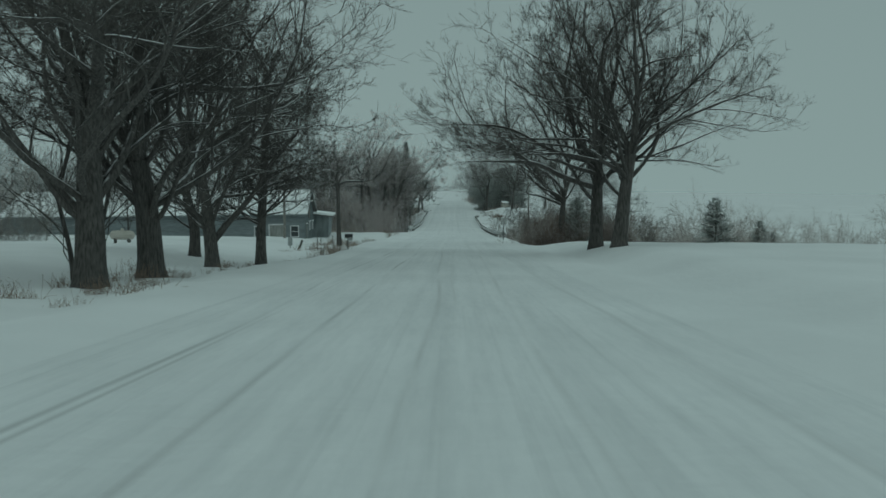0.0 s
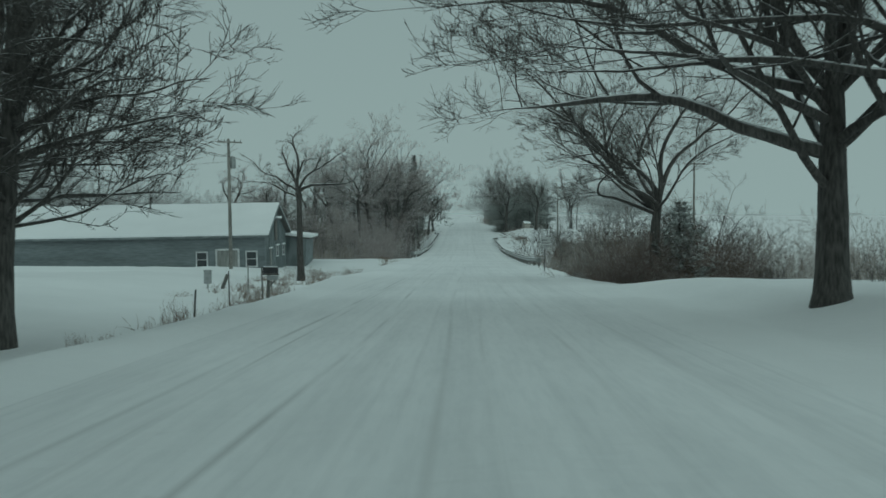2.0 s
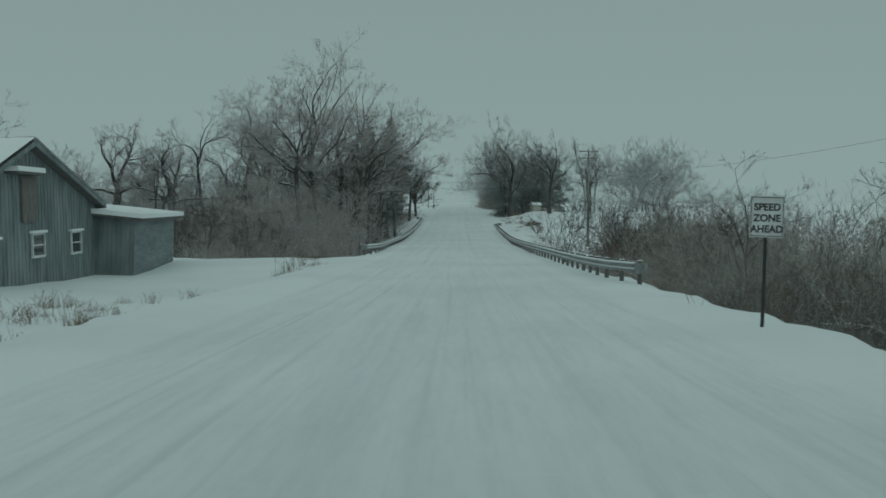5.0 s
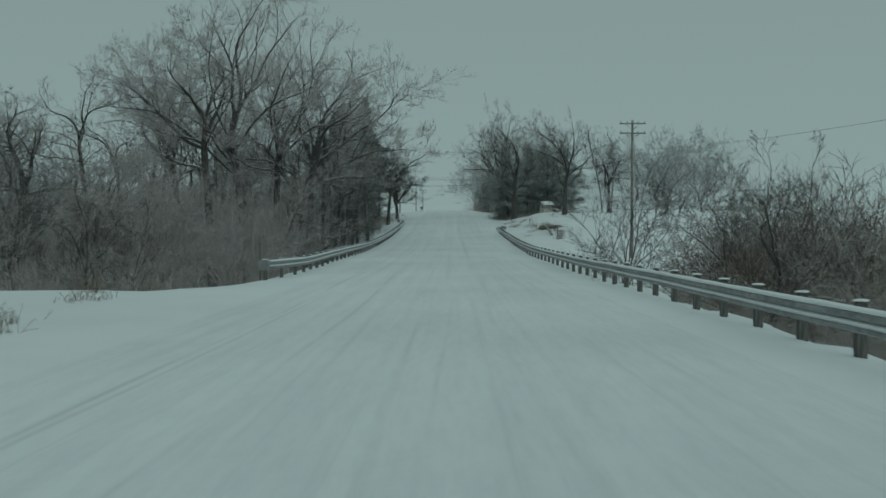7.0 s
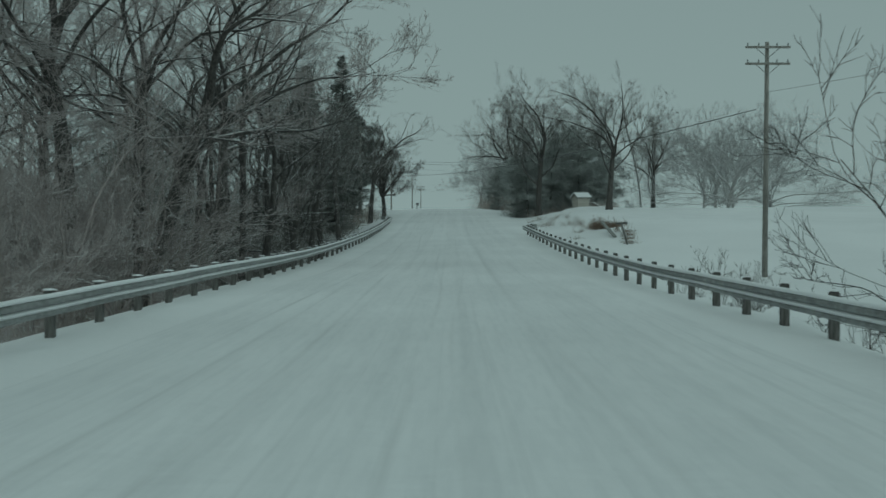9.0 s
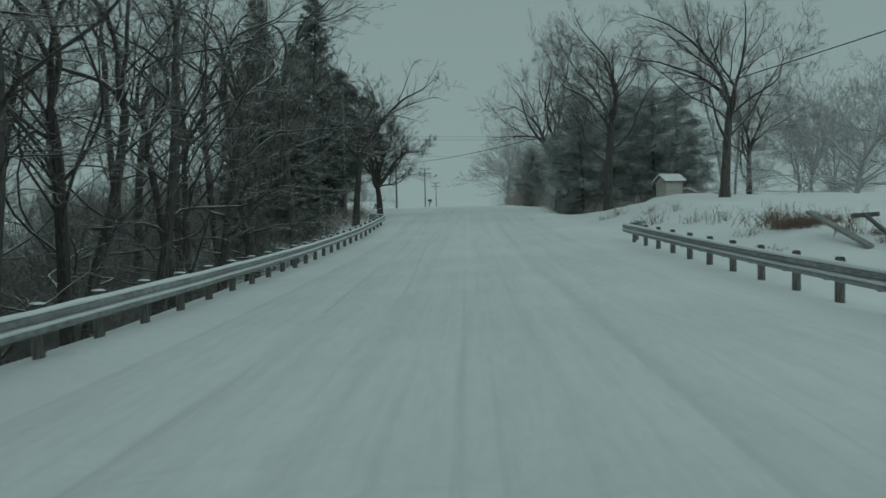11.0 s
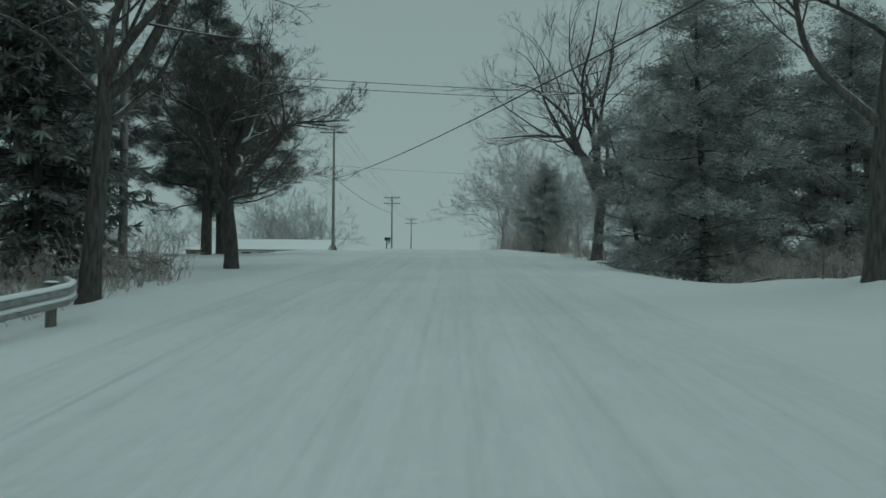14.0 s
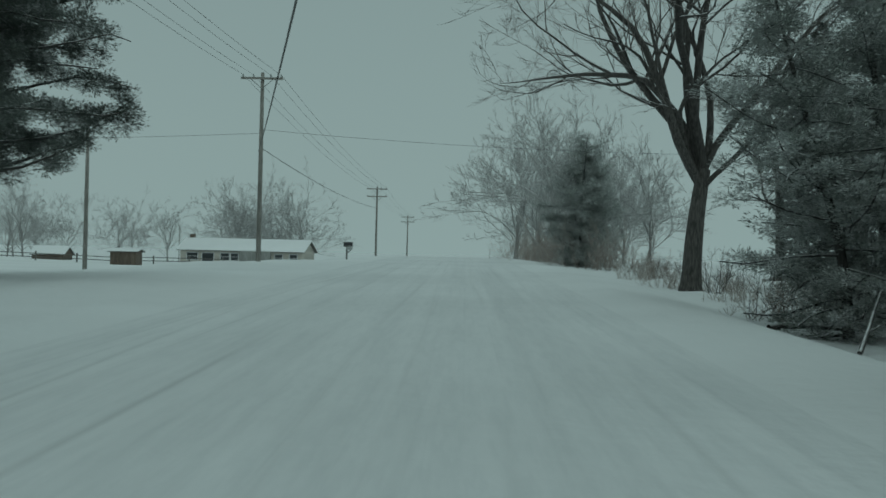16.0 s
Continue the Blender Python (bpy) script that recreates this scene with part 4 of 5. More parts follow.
# ---- guard rails ----
def guard_rail(side, x0, y0, y1, stub=0.0, spacing=2.59):
    ob = thing("guard_rail", "galvanised steel guard rail on timber posts, capped with snow", "guard rail", "guard rails by the road", place=pose(x0, y0, 0))
    n = int((y1 - y0) / spacing)
    prof = [(0.0, 0.0), (0.045, 0.02), (0.08, 0.055), (0.08, 0.095), (0.01, 0.135), (0.0, 0.155), (0.01, 0.175), (0.08, 0.215), (0.08, 0.255), (0.045, 0.29), (0.0, 0.31)]
    stations = np.arange(0, y1 - y0 + 0.01, spacing / 3)

    def out_by(u):
        far_end, near_end = (y1 - y0) - u, u
        return 0.9 * max(0, 1 - far_end / 2.4) ** 2 - 0.2 * max(0, 1 - far_end / 25) + 0.7 * max(0, 1 - near_end / 7.0) ** 2

    def base(u):
        return sum(ground_z(x0, y0 + u + d) for d in (-8, -4, 0, 4, 8)) / 5 + 0.37

    beam, cap, ledge = Soup(), Soup(), Soup()
    for closed, s, shape in ((False, beam, prof), (True, cap, [(-0.035, 0.305), (0.06, 0.30), (0.066, 0.345), (0.01, 0.378), (-0.035, 0.35)]), (True, ledge, [(0.005, 0.15), (0.06, 0.125), (0.082, 0.105), (0.05, 0.15), (0.012, 0.18)])):
        m = len(shape)
        for u in stations:
            o = out_by(u)
            lump = 0.02 * noise.noise((x0, y0 + u, 2.0)) if closed else 0
            for a, b in shape:
                s.v.append((side * o - side * a, u, base(u) + b + (lump if b > 0.32 else 0)))
        for i in range(len(stations) - 1):
            for j in range(m if closed else m - 1):
                s.f.append((i * m + j, i * m + (j + 1) % m, (i + 1) * m + (j + 1) % m, (i + 1) * m + j))
    b = part("rail_beam", beam, M_STEEL, ob, smooth=True)
    b.modifiers.new("thickness", "SOLIDIFY").thickness = 0.006
    part("snow_cap", cap, M_SNOW, ob, "strip of snow on the rail", smooth=True)
    part("snow_ledge", ledge, M_SNOW, ob, "snow caught in the fold of the rail", smooth=True)
    post = Soup()
    post.box((0, 0, 0.03), (0.14, 0.16, 1.56))
    post.box((0, 0, 0.825), (0.115, 0.13, 0.03))
    post_mesh = post.mesh("post", M_POST)
    block = Soup()
    block.box((0, 0, 0), (0.16, 0.15, 0.34))
    block_mesh = block.mesh("spacer_block", M_POST)
    lid = Soup()
    lid.tube([(0, 0, 0), (0, 0, 0.018), (0, 0, 0.03)], (0.13, 0.12, 0.07), 4, True)
    lid_mesh = lid.mesh("snow_lid", M_SNOW)
    for k in range(n + 1):
        u = k * spacing + (0.45 if k == 0 else 0)
        o = out_by(u)
        z = base(u)
        p = new("post", post_mesh)
        p.parent, p.location = ob, (side * (o + 0.27), u, z - 0.40 + stub)
        p.rotation_euler = (0.01 * math.sin(k * 3.1), 0.012 * math.sin(k * 1.7), 0.05 * math.sin(k))
        q = new("spacer_block", block_mesh)
        q.parent, q.location = ob, (side * (o + 0.087), u, z + 0.155)
        c = new("snow_lid", lid_mesh)
        c.parent, c.location = ob, (side * (o + 0.27), u, z + 0.438 + stub)
    for u in (0.0, y1 - y0):
        s = Soup()
        sgn = -1 if u == 0 else 1
        s.box((side * (out_by(u) + 0.14), u + sgn * 0.04, base(u) + 0.15), (0.46, 0.05, 0.40))
        part("end_shoe", s, M_STEEL, ob, "flat steel end plate", smooth=False)
    return ob


guard_rail(1, 5.77, 139.5, 272.2, -0.03)
guard_rail(-1, -6.7, 187.0, 303.0, -0.06)


# ---- barn ----
def window(parent, name, w, h, m, bars=1):
    """A framed window in the plane y = 0, facing -y."""
    f, g = Soup(), Soup()
    for sx in (-1, 1):
        f.box((sx * (w / 2 + 0.05), -0.04, 0), (0.12, 0.1, h + 0.24))
    for sz in (-1, 1):
        f.box((0, -0.04, sz * (h / 2 + 0.06)), (w, 0.1, 0.12))
    f.box((0, -0.03, 0), (w, 0.06, 0.06))
    g.box((0, -0.006, 0), (w, 0.03, h))
    ob = part(name, g, M_GLASS, parent)
    ob.matrix_basis = m
    part("window_frame", f, M_TRIM, ob, "white wooden frame")
    return ob


BX, BY, BZ = -19.0, 139.8, -5.3
BL, BW = 38.0, 21.5
RY = 0.45 * BW
barn = thing("barn", "long blue-grey boarded barn with a snow-covered gable roof", "barn", place=pose(BX, BY, BZ, 0, -1.1, 4))
s = Soup()
e, r_ = 3.6, 6.28
s.add([(-BL, 0, -1), (0, 0, -1), (0, 0, e), (-BL, 0, e), (-BL, BW, -1), (0, BW, -1), (0, BW, e), (-BL, BW, e), (0, RY, r_), (-BL, RY, r_)],
      [(0, 1, 2, 3), (5, 4, 7, 6), (4, 0, 3, 9, 7)])
part("wall", s, M_SIDING, barn)
s = Soup()
s.add([(0, 0, -1), (0, BW, -1), (0, BW, e), (0, RY, r_), (0, 0, e), (-0.12, 0, -1), (-0.12, BW, -1), (-0.12, BW, e), (-0.12, RY, r_), (-0.12, 0, e)], [(0, 1, 2, 3, 4), (9, 8, 7, 6, 5)])
part("gable_wall", s, M_WORN, barn, "weathered gable boards with peeling paint")
for y_ in np.arange(0.25, BW, 0.5):
    top = e + (r_ - e) * (y_ / RY if y_ < RY else (BW - y_) / (BW - RY)) - 0.1
    s = Soup()
    s.box((0.01, y_, top / 2 - 0.5), (0.03, 0.05, top + 1.0))
    part("batten", s, M_WORN, barn)
for y_a, y_b in ((0, RY), (BW, RY)):
    s = Soup()
    sgn = -1 if y_a == 0 else 1
    s.add([(-BL - 0.4, y_a + sgn * 0.5, e - 0.24), (0.45, y_a + sgn * 0.5, e - 0.24), (0.45, y_b, r_), (-BL - 0.4, y_b, r_), (-BL - 0.4, y_a + sgn * 0.5, e - 0.06), (0.45, y_a + sgn * 0.5, e - 0.06), (0.45, y_b, r_ + 0.2), (-BL - 0.4, y_b, r_ + 0.2)],
          [(0, 1, 2, 3), (4, 5, 6, 7), (0, 1, 5, 4), (1, 2, 6, 5), (0, 3, 7, 4)])
    part("roof", s, M_POST, barn)
    s = Soup()
    n = 60
    for i in range(n + 1):
        for k, (q, hh) in enumerate(((0.0, 0.0), (0.0, 0.16), (0.5, 0.2), (1.0, 0.2))):
            ya = y_a + sgn * 0.56
            s.v.append((-BL - 0.45 + (BL + 0.95) * i / n, ya + (y_b - ya) * q, e - 0.06 + (r_ + 0.2 - e + 0.06) * q + hh * (1 + 0.3 * noise.noise((i * 0.4, k, y_a)))))
    for i in range(n):
        for k in range(3):
            s.f.append((i * 4 + k, (i + 1) * 4 + k, (i + 1) * 4 + k + 1, i * 4 + k + 1))
    part("roof_snow", s, M_SNOW, barn, "thick smooth snow")
s = Soup()
s.box((-BL / 2, -0.53, e - 0.15), (BL + 0.9, 0.05, 0.2))
part("fascia", s, M_WORN, barn)
window(barn, "window", 0.9, 1.3, pose(-5.83, -0.01, 1.32))
window(barn, "window", 0.9, 1.3, pose(-1.22, -0.01, 1.33))
window(barn, "window", 1.7, 0.95, pose(0.03, 10.9, 1.7, 0, 0, 90))
window(barn, "window", 1.7, 1.0, pose(0.03, 17.2, 1.6, 0, 0, 90))
s = Soup()
s.box((0, -0.03, 0), (1.5, 0.06, 1.8))
d = part("side_door", s, M_PALE, barn, "pale weathered side door")
d.matrix_basis = pose(0.03, 4.7, 1.25, 0, 0, 90)
for y_, w_, z_ in ((10.9, 2.2, 2.33), (17.2, 2.2, 2.25), (4.7, 2.1, 2.2)):
    s = Soup()
    s.box((0.1, y_, z_), (0.2, w_, 0.12))
    part("ledge_snow", s, M_SNOW, barn, "snow lying on a ledge")
s = Soup()
s.box((0.3, 8.7, 5.0), (0.6, 3.8, 0.1))
part("hay_hood", s, M_POST, barn, "small hood over the hay door")
s = Soup()
s.box((0.3, 8.7, 5.17), (0.64, 3.8, 0.22))
part("hood_snow", s, M_SNOW, barn)
s = Soup()
s.box((0, -0.03, 0), (1.85, 0.06, 2.2))
d = part("door", s, M_PALE, barn, "pale grey boarded door")
d.matrix_basis = pose(-3.45, -0.02, 1.1)
s = Soup()
for sx in (-1, 1):
    s.box((sx * 1.03, -0.05, 0.05), (0.16, 0.14, 2.3))
s.box((0, -0.05, 1.14), (1.9, 0.14, 0.16))
part("door_frame", s, M_TRIM, d)
s = Soup()
s.box((0, -0.05, 0), (2.0, 0.1, 2.1))
ld = part("loft_door", s, M_DUSK, barn, "closed upper hay door")
ld.matrix_basis = pose(0.03, 9.7, 3.85, 0, 0, 90)
for z in np.arange(0.05, 3.3, 0.24):
    s = Soup()
    s.box((-BL / 2, -0.012, z), (BL, 0.03, 0.03))
    part("siding_board", s, M_SIDING, barn)
for sgn in (0, 1):
    ya, yb = (-0.5, RY) if sgn == 0 else (BW + 0.5, RY)
    s = Soup()
    s.add([(0.46, ya, e - 0.24), (0.46, yb, r_), (0.46, yb, r_ + 0.22), (0.46, ya, e - 0.04), (0.50, ya, e - 0.24), (0.50, yb, r_), (0.50, yb, r_ + 0.22), (0.50, ya, e - 0.04)],
          [(4, 5, 6, 7), (0, 3, 2, 1), (0, 1, 5, 4), (3, 7, 6, 2), (0, 4, 7, 3)])
    part("rake_board", s, M_WORN, barn, "weathered rake board")
s = Soup()
s.box((0.02, -0.02, e / 2 - 0.3), (0.16, 0.14, e + 0.6))
part("corner_board", s, M_SIDING, barn)
annex = thing("lean_to", "weathered low shed with snow on its flat roof", "shed", place=pose(-21.3, 160.5, -5.3, 0, 2.0, 4))
s = Soup()
s.box((0, 6.0, 1.0), (6.0, 11.5, 4.0))
part("wall", s, M_SIDING, annex)
for k in range(24):
    s = Soup()
    s.box((-2.88 + 0.25 * k, -(0.012 + 0.006 * (k % 3)) + 0.25, 1.0), (0.235, 0.03, 4.0 - 0.05 * (k % 4)))
    part("board", s, M_WORN, annex)
s = Soup()
slant = Matrix.Rotation(radians(4.0), 3, "Y")
s.box((0.1, 6.0, 3.08), (6.8, 12.4, 0.16), slant)
part("roof", s, M_POST, annex)
s = Soup()
s.box((0.1, 6.0, 3.29), (6.9, 12.5, 0.26), slant)
part("roof_snow", s, M_SNOW, annex)


# ---- poles and wires ----
def crossarm_pole(x, y, height, arms=(0.25,), r=0.15, can=False, lean=0.0, label="grey timber utility pole with a crossarm", turn=0.0):
    ob = thing("utility_pole", label, "utility pole", "utility poles", place=pose(x, y, ground_z(x, y), 0, lean, turn))
    s = Soup()
    s.tube([(0, 0, -0.5), (0, 0, height * 0.5), (0, 0, height)], (r, r * 0.85, r * 0.66), 10, True)
    part("pole", s, M_POLE, ob, smooth=True)
    for d in arms:
        a = Soup()
        a.box((0, -r, height - d), (2.44, 0.1, 0.12))
        arm = part("crossarm", a, M_POLE, ob)
        for sx in (-1, 1):
            b = Soup()
            b.tube([(sx * 0.7, -r, height - d), (0, -r, height - d - 0.6)], (0.02, 0.02), 4)
            part("brace", b, M_STEEL, arm)
        for sx in (-1.1, -0.5, 0.5, 1.1):
            b = Soup()
            b.tube([(sx, -r, height - d + 0.06), (sx, -r, height - d + 0.16), (sx, -r, height - d + 0.24)], (0.03, 0.05, 0.03), 6, True)
            part("insulator", b, M_CAN, arm)
    if can:
        c = Soup()
        c.tube([(0.42, 0, height - 2.5), (0.42, 0, height - 2.45), (0.42, 0, height - 1.6), (0.42, 0, height - 1.5)], (0.2, 0.24, 0.24, 0.15), 12, True)
        part("transformer", c, M_CAN, ob, "grey transformer can", smooth=True)
    return ob


crossarm_pole(-19.9, 129.2, 10.9, (0.3,), 0.17, True, -1.2, "leaning grey utility pole with crossarm and transformer", 48)
crossarm_pole(17.2, 244.2, 12.9, (0.3, 1.2), 0.16)
crossarm_pole(25.4, 161.0, 14.0, (0.3,), 0.16)
crossarm_pole(-11.46, 320.1, 11.5, (0.3,), 0.16)
crossarm_pole(-10.9, 380.0, 10.9, (0.35,), 0.15)
crossarm_pole(-9.55, 448.0, 8.9, (0.3, 1.2), 0.14)
crossarm_pole(-9.45, 520.0, 9.0, (0.3, 1.2), 0.14)
crossarm_pole(-20.25, 378.0, 8.5, (), 0.13, False, 0, "plain weathered timber pole beside the field")
crossarm_pole(-46.0, 496.5, 6.2, (), 0.07, False, 0, "thin bare pole beside the house")


def wire(a, b, sag, r=0.009, label="black overhead cable between poles"):
    s = Soup()
    pts = [tuple(Vector(a).lerp(Vector(b), u) - Vector((0, 0, 4 * sag * u * (1 - u)))) for u in np.linspace(0, 1, 25)]
    s.tube(pts, [r] * 25, 5)
    ob = part("overhead_cable", s, M_WIRE)
    return tagged(ob, label, "cable", "overhead cables")


Z3 = ground_z(-10.9, 380.0)
Z4 = ground_z(-9.55, 448.0)
Z5 = ground_z(-9.45, 520.0)
wire((-11.0, 379.83, 2.63), (16.6, 244.2, 1.65), 1.29, 0.022, "thick black cable crossing the road to a pole")
wire((-10.8, 379.9, Z3 + 6.5), (-9.5, 448.0, Z4 + 6.3), 0.5, 0.02)
wire((-10.8, 379.9, Z3 + 7.6), (40.0, 384.0, 4.5), 1.0)
wire((-10.8, 379.9, Z3 + 7.4), (-70.0, 384.0, 4.5), 1.0)
for sx in (-1.1, -0.5, 0.5, 1.1):
    wire((-10.9 + sx, 379.9, Z3 + 10.75), (-11.46 + sx, 320.0, ground_z(-11.46, 320.1) + 11.4), 0.5)
    wire((-10.9 + sx, 379.9, Z3 + 10.75), (-9.55 + sx, 447.9, Z4 + 8.8), 0.6)
    wire((-9.55 + sx, 447.9, Z4 + 8.8), (-9.45 + sx, 519.9, Z5 + 8.9), 0.6)
wire((-19.9, 129.2, ground_z(-19.9, 129.2) + 9.0), (-80, 131, 3.0), 0.8)
wire((17.2, 244.2, 2.6), (25.4, 161.0, 2.2), 0.9)
for dz in (0.0, 0.28):
    wire((-11.46, 320.1, 2.1 + dz), (32.0, 334.0, 3.3 + dz), 0.5, 0.011)


# ---- sign, mailboxes, stakes ----
def words(text, size, m, parent):
    c = bpy.data.curves.new("lettering", "FONT")
    c.body, c.size, c.align_x, c.align_y, c.extrude, c.space_line = text, size, "CENTER", "CENTER", 0.001, 1.12
    c.offset = 0.006
    tmp = bpy.data.objects.new("lettering", c)
    scene.collection.objects.link(tmp)
    me = bpy.data.meshes.new_from_object(tmp.evaluated_get(bpy.context.evaluated_depsgraph_get()))
    bpy.data.objects.remove(tmp)
    me.materials.clear()
    me.materials.append(M_INK)
    ob = new("lettering", me)
    ob.parent, ob.matrix_basis = parent, m
    return ob


sx_, sy_ = 5.74, 120.6
sign = thing("road_sign", "white road sign reading SPEED ZONE AHEAD on a steel post", "road sign", place=pose(sx_, sy_, ground_z(sx_, sy_), 0, 1.5, 0))
s = Soup()
s.tube([(0, 0, -0.4), (0, 0, 2.32)], (0.035, 0.035), 6, True)
part("post", s, M_DARK, sign)
s = Soup()
s.box((0, -0.05, 2.09), (0.64, 0.012, 0.78))
plate = part("plate", s, M_SIGN, sign, "white reflective plate")
s = Soup()
for a in (-1, 1):
    s.box((a * 0.30, -0.062, 2.09), (0.012, 0.004, 0.74))
    s.box((0, -0.062, 2.09 + a * 0.364), (0.588, 0.004, 0.012))
part("border", s, M_INK, plate)
words("SPEED\nZONE\nAHEAD", 0.185, pose(0, -0.0605, 2.06, 90, 0, 0), plate)


def mailbox(x, y, h, label):
    ob = thing("mailbox", label, "mailbox", "mailboxes", place=pose(x, y, ground_z(x, y), 0, 0, 0))
    s = Soup()
    s.box((0, 0, h / 2 - 0.2), (0.1, 0.1, h + 0.4))
    part("post", s, M_POST, ob)
    s = Soup()
    s.box((0.08, 0, h - 0.04), (0.62, 0.12, 0.06))
    part("arm", s, M_POST, ob)
    s = Soup()
    prof = [(-0.1, 0), (0.1, 0)] + [(0.1 * math.cos(a), 0.13 + 0.1 * math.sin(a)) for a in np.linspace(0, math.pi, 9)]
    n = len(prof)
    s.v = [(x_, p, z + h) for x_ in (-0.2, 0.36) for p, z in prof]
    s.f = [tuple(range(n)), tuple(range(2 * n - 1, n - 1, -1))] + [(i, n + i, n + (i + 1) % n, (i + 1) % n) for i in range(n)]
    body = part("body", s, M_DARK, ob, "black sheet-metal box")
    s = Soup()
    s.box((0.16, 0, h - 0.17), (0.40, 0.15, 0.16))
    part("paper_box", s, M_CAN, ob, "grey newspaper box under the mailbox")
    s = Soup()
    s.tube([(0.26, 0, h - 0.26), (0.02, 0, h - 0.5)], (0.03, 0.03), 6, True)
    part("brace", s, M_POST, ob)
    s = Soup()
    s.box((-0.208, 0, h + 0.12), (0.012, 0.05, 0.03))
    part("latch", s, M_STEEL, ob)
    s = Soup()
    s.box((0.2, 0.112, h + 0.17), (0.03, 0.012, 0.14))
    part("flag", s, M_BROWN, ob, "small folded signal flag")
    s = Soup()
    s.box((0.08, 0, h + 0.245), (0.5, 0.13, 0.03))
    part("snow_cap", s, M_SNOW, body)
    return ob


mailbox(-7.55, 78.7, 0.92, "black mailbox on a timber post at the roadside")
mailbox(-6.5, 386.6, 0.85, "dark mailbox on a timber post at the crest")

STAKE = "thin marker stake standing in roadside snow"
for x, y, h, lean in ((-8.4, 71.0, 1.0, 3), (-10.0, 83.3, 1.5, -2), (-8.6, 83.2, 1.5, -2), (-12.05, 97.3, 1.5, 0), (-10.35, 95.2, 1.35, -6), (10.06, 312.6, 1.0, 0), (-8.15, 189.4, 1.75, 0)):
    s = Soup()
    s.box((0, 0, h / 2 - 0.2), (0.05, 0.04, h + 0.4))
    ob = part("marker_stake", s, M_POST)
    ob.matrix_basis = pose(x, y, ground_z(x, y), 0, lean, 0)
    tagged(ob, STAKE, "stake", "roadside stakes")


# ---- shed on the bank, farmhouse ----
def hut(name, label, x, y, turn, w, d, h, pitch, wall, roof_over=0.25, snow=0.14):
    ob = thing(name, label, "shed", place=pose(x, y, ground_z(x, y), 0, 0, turn))
    s = Soup()
    s.add([(-w / 2, -d / 2, -0.6), (w / 2, -d / 2, -0.6), (w / 2, d / 2, -0.6), (-w / 2, d / 2, -0.6), (-w / 2, -d / 2, h), (w / 2, -d / 2, h), (w / 2, d / 2, h), (-w / 2, d / 2, h), (-w / 2, 0, h + pitch), (w / 2, 0, h + pitch)],
          [(0, 1, 5, 4), (1, 2, 6, 9, 5), (2, 3, 7, 6), (3, 0, 4, 8, 7)])
    part("wall", s, wall, ob)
    for name_, lift, thick, mat, o in (("roof", 0.0, 0.1, M_POST, roof_over), ("roof_snow", 0.104, snow, M_SNOW, roof_over + 0.04)):
        for sg in (-1, 1):
            s = Soup()
            ys_, drop = sg * (d / 2 + o), pitch * o / (d / 2)
            a = [(-w / 2 - o, ys_, h - drop), (w / 2 + o, ys_, h - drop), (w / 2 + o, 0, h + pitch), (-w / 2 - o, 0, h + pitch)]
            s.add([(p, q, z + lift) for p, q, z in a] + [(p, q, z + lift + thick) for p, q, z in a], [(0, 1, 2, 3), (4, 5, 6, 7), (0, 1, 5, 4), (1, 2, 6, 5), (0, 3, 7, 4)])
            part(name_, s, mat, ob)
    return ob


hut("garden_shed", "small pale shed with a snowy roof among trees", 15.0, 311.0, 18, 1.45, 1.6, 1.4, 0.4, M_TAN, 0.15, 0.10)
for k, (x, y, a, w) in enumerate(((16.9, 311.6, 24, 1.5), (18.3, 312.4, -12, 1.1))):
    sheet_roof = thing("roofing_sheet", "snow-covered roofing sheet propped aslant beside the shed", "roofing sheet", place=pose(x, y, ground_z(x, y) + 0.55, 0, a, 20))
    s = Soup()
    s.box((0, 0, 0), (w, 1.2, 0.05))
    part("sheet", s, M_PALE, sheet_roof)
    s = Soup()
    s.box((0, 0, 0.10), (w + 0.06, 1.26, 0.14))
    part("snow_cover", s, M_SNOW, sheet_roof)
    for sx in (-1, 1):
        s = Soup()
        s.tube([(sx * w * 0.35, 0, -1.4), (sx * w * 0.35, 0, -0.02)], (0.05, 0.05), 6)
        part("prop", s, M_POST, sheet_roof)
spread_brush(hedge, 38, 7, 16.5, 20.5, 309, 315, 0.5, 0.9)
house = hut("farmhouse", "long low tan farmhouse with a snowy roof", -34.0, 494.0, -6, 20.0, 8.0, 2.6, 1.6, M_TAN, 0.5, 0.2)
tagged(house, category="house")
for k, (x, w) in enumerate(((-8.0, 1.8), (-5.4, 1.9), (-2.6, 1.4), (-1.0, 1.2), (6.2, 1.2), (8.6, 1.2))):
    window(house, "window", w, 1.1 if k != 1 else 1.9, pose(x, -4.01, 1.5 if k != 1 else 1.1))
s = Soup()
s.box((2.5, -4.3, 1.0), (5.0, 0.7, 3.0))
part("porch", s, M_PALE, house, "dark recessed porch")
s = Soup()
s.box((-9.6, 0.4, 4.3), (0.7, 0.7, 1.6))
part("chimney", s, M_BROWN, house)
hut("field_shed", "dark open-sided field shed with snow on top", -37.2, 440.0, 0, 2.9, 2.4, 1.5, 0.2, M_BROWN)
hut("hay_shelter", "low dark shelter half buried in snow", -54.0, 462.0, 0, 4.2, 3.4, 0.7, 0.9, M_BROWN)
fence = thing("rail_fence", "low timber rail fence along the snowy field", "fence", place=pose(0, 0, 0))
fx = np.arange(-66, -29, 3.6)
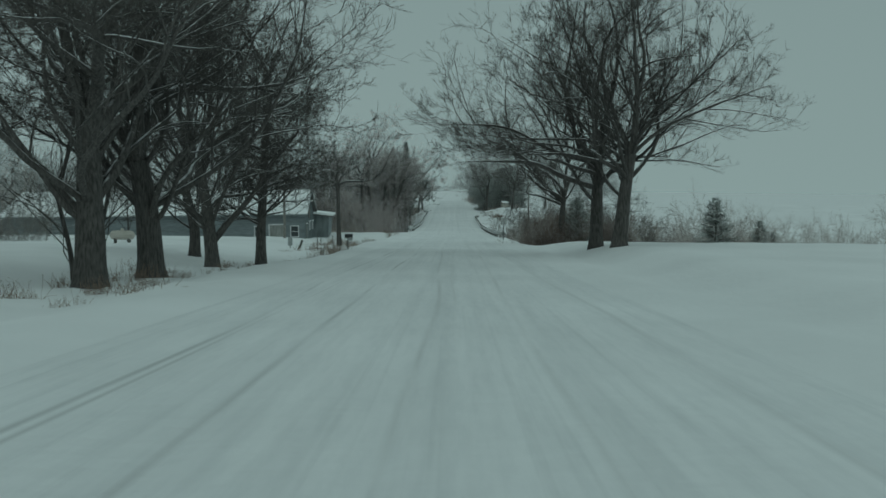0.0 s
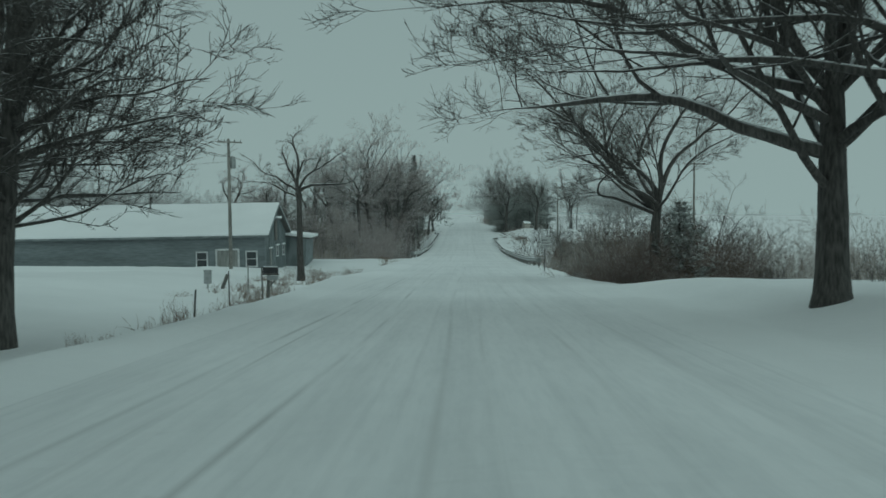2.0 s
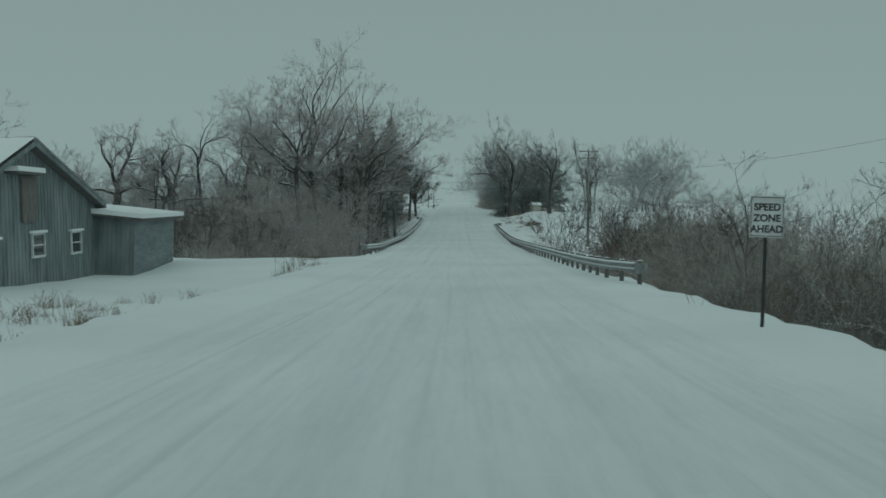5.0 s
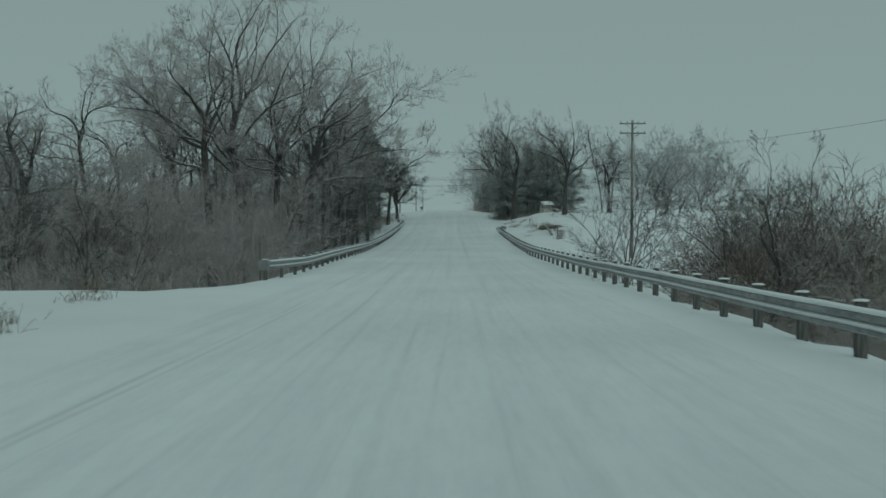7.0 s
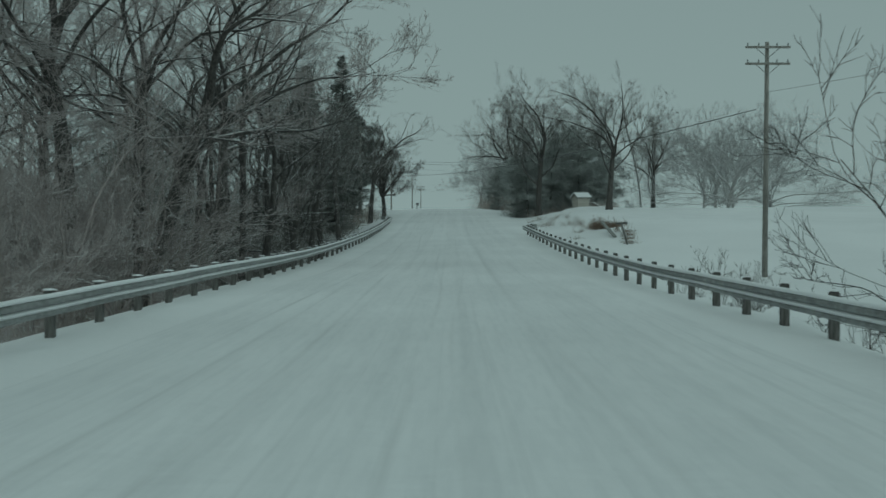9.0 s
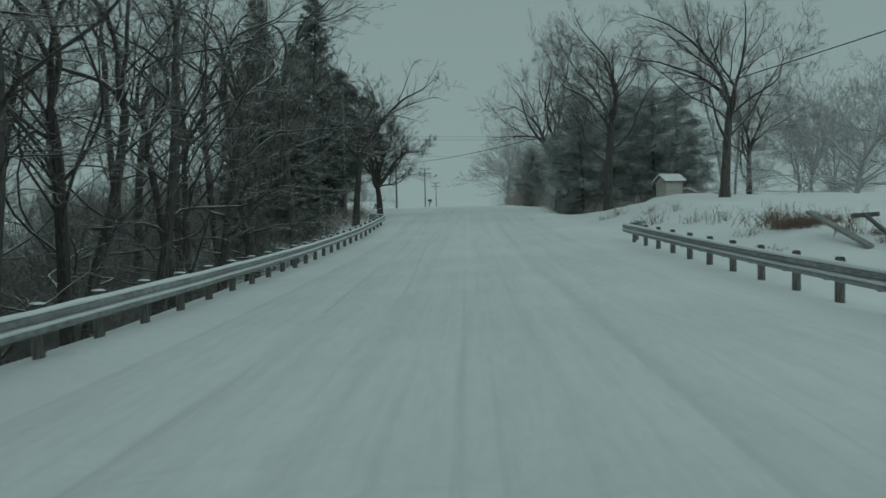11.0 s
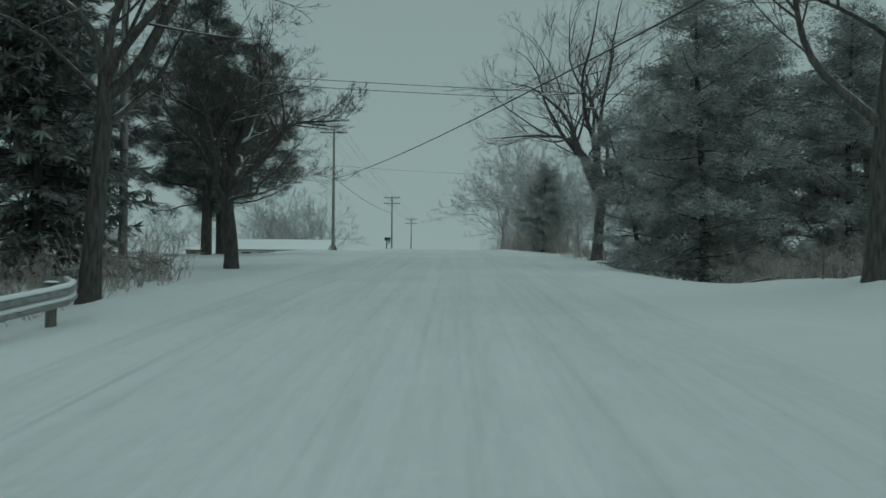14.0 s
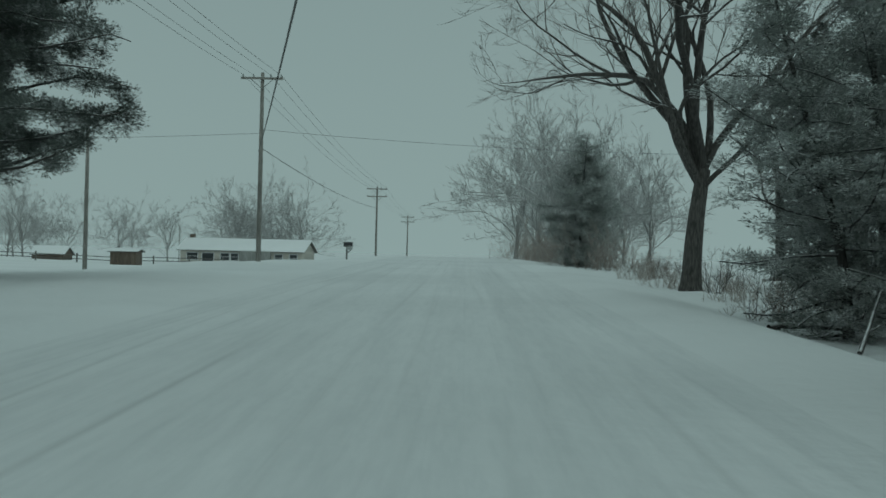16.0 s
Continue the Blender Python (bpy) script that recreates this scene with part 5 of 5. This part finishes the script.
for k, x in enumerate(fx):
    y = 425 + (x + 66) * 0.9
    s = Soup()
    s.box((x, y, ground_z(x, y) + 0.4), (0.14, 0.14, 1.4))
    part("post", s, M_POST, fence)
    if k:
        for zz in (0.45, 0.85):
            x1, y1 = fx[k - 1], 425 + (fx[k - 1] + 66) * 0.9
            s = Soup()
            s.tube([(x1, y1, ground_z(x1, y1) + zz), (x, y, ground_z(x, y) + zz)], (0.05, 0.05), 5)
            part("rail", s, M_POST, fence)


# ---- yard clutter ----
def tank(x, y):
    ob = thing("propane_tank", "pale horizontal propane tank in the snowy yard", "tank", place=pose(x, y, ground_z(x, y)))
    s = Soup()
    u = np.linspace(-1, 1, 15)
    s.tube([(1.0 * a, 0, 0.55) for a in u], [0.36 * max(0.05, (1 - abs(a) ** 7)) ** 0.5 for a in u], 16, True)
    part("body", s, M_TAN, ob, smooth=True)
    for k in (-0.55, 0.55):
        s = Soup()
        s.box((k, 0, 0.0), (0.12, 0.5, 0.6))
        part("leg", s, M_POST, ob)
    s = Soup()
    s.tube([(0, 0, 0.88), (0, 0, 1.05), (0, 0, 1.08)], (0.13, 0.13, 0.06), 10, True)
    part("valve_cover", s, M_TAN, ob)


tank(-26.0, 85.4)
s = Soup()
s.box((0, 0, 0.62), (0.42, 0.24, 0.72))
s.box((0, -0.02, 1.0), (0.46, 0.3, 0.05))
s.box((0, 0, 0.1), (0.08, 0.08, 0.9))
ob = part("utility_box", s, M_CAN)
ob.matrix_basis = pose(-14.9, 100.0, ground_z(-14.9, 100.0), 0, 0, 8)
tagged(ob, "grey metal utility box standing in the snow", "utility box")
s = Soup()
s.box((0, 0, 0.4), (0.2, 0.05, 1.0))
ob = part("leaning_board", s, M_POST)
ob.matrix_basis = pose(-14.1, 100.1, ground_z(-14.1, 100.1), 0, 20, 0)
tagged(ob, "weathered board leaning out of the snow", "board")

# fallen wood and weeds on the bank
pile = [brush_clump("grass", "matted brown weeds around fallen wood on the bank", 95, 0.9, 0.6, 150, M_GRASS, (3, 1), 0.005, 0.6, 0.06, x=11.2, y=267)]
for k in range(6):
    again(pile[0], 10.7 + 0.26 * k, 265.5 - 0.5 * (k % 3), k * 70, 0.55 + 0.06 * (k % 3))
for k in range(4):
    again(pile[0], 12.2 - 0.2 * k, 260 - 1.6 * k, k * 50, 0.4)


def beam(name, label, a, b, size, material):
    s = Soup()
    d = Vector(b) - Vector(a)
    s.box((0, 0, 0), (size[0], d.length, size[1]))
    ob = part(name, s, material)
    ob.matrix_basis = Matrix.Translation((Vector(a) + Vector(b)) / 2) @ d.to_track_quat("Y", "Z").to_matrix().to_4x4()
    return tagged(ob, label, "timber")


g = ground_z
beam("fallen_plank", "pale weathered plank lying against brown weeds", (10.75, 262.6, g(10.75, 262.6) + 0.75), (10.95, 257.6, g(10.95, 257.6) + 0.08), (0.24, 0.09), M_PALE)
beam("fallen_post", "dark broken post lying on the snowy bank", (11.4, 260.5, g(11.4, 260.5) + 0.62), (12.2, 260.2, g(12.2, 260.2) + 0.6), (0.14, 0.14), M_POST)
beam("fallen_post", "dark broken post leaning on the snowy bank", (11.8, 260.3, g(11.8, 260.3) + 0.6), (11.3, 254.6, g(11.3, 254.6) + 0.02), (0.1, 0.1), M_POST)


def fallen_branch(x, y, turn, length, r, rise, label):
    rng = np.random.default_rng(int(x * 10 + y))
    p, rr = shoots(rng, [(0, 0, 0.02)], [(1, 0, rise)], [length], [r], [r * 0.4], 6, 0.06, 0.0)
    side = offspring(rng, p, rr, np.array([length]), 4, 0.35, (0.4, 0.9), 4, 0.1, 0.0, 0.012)
    ob = block_part("fallen_branch", joined([tubes(p, rr, 7), tubes(side[0], side[1], 4)]), M_BARK)
    ob.matrix_basis = pose(x, y, ground_z(x, y), 0, 0, turn)
    return tagged(ob, label, "branch")


fallen_branch(8.8, 345.8, 25, 3.2, 0.09, 0.10, "snow-topped fallen branch at the edge of the bank")
fallen_branch(9.4, 341.0, 60, 3.0, 0.06, 0.55, "dead branch slanting up out of the snow")
fallen_branch(9.2, 318.0, 20, 1.6, 0.05, 0.2, "short fallen branch on the snow")
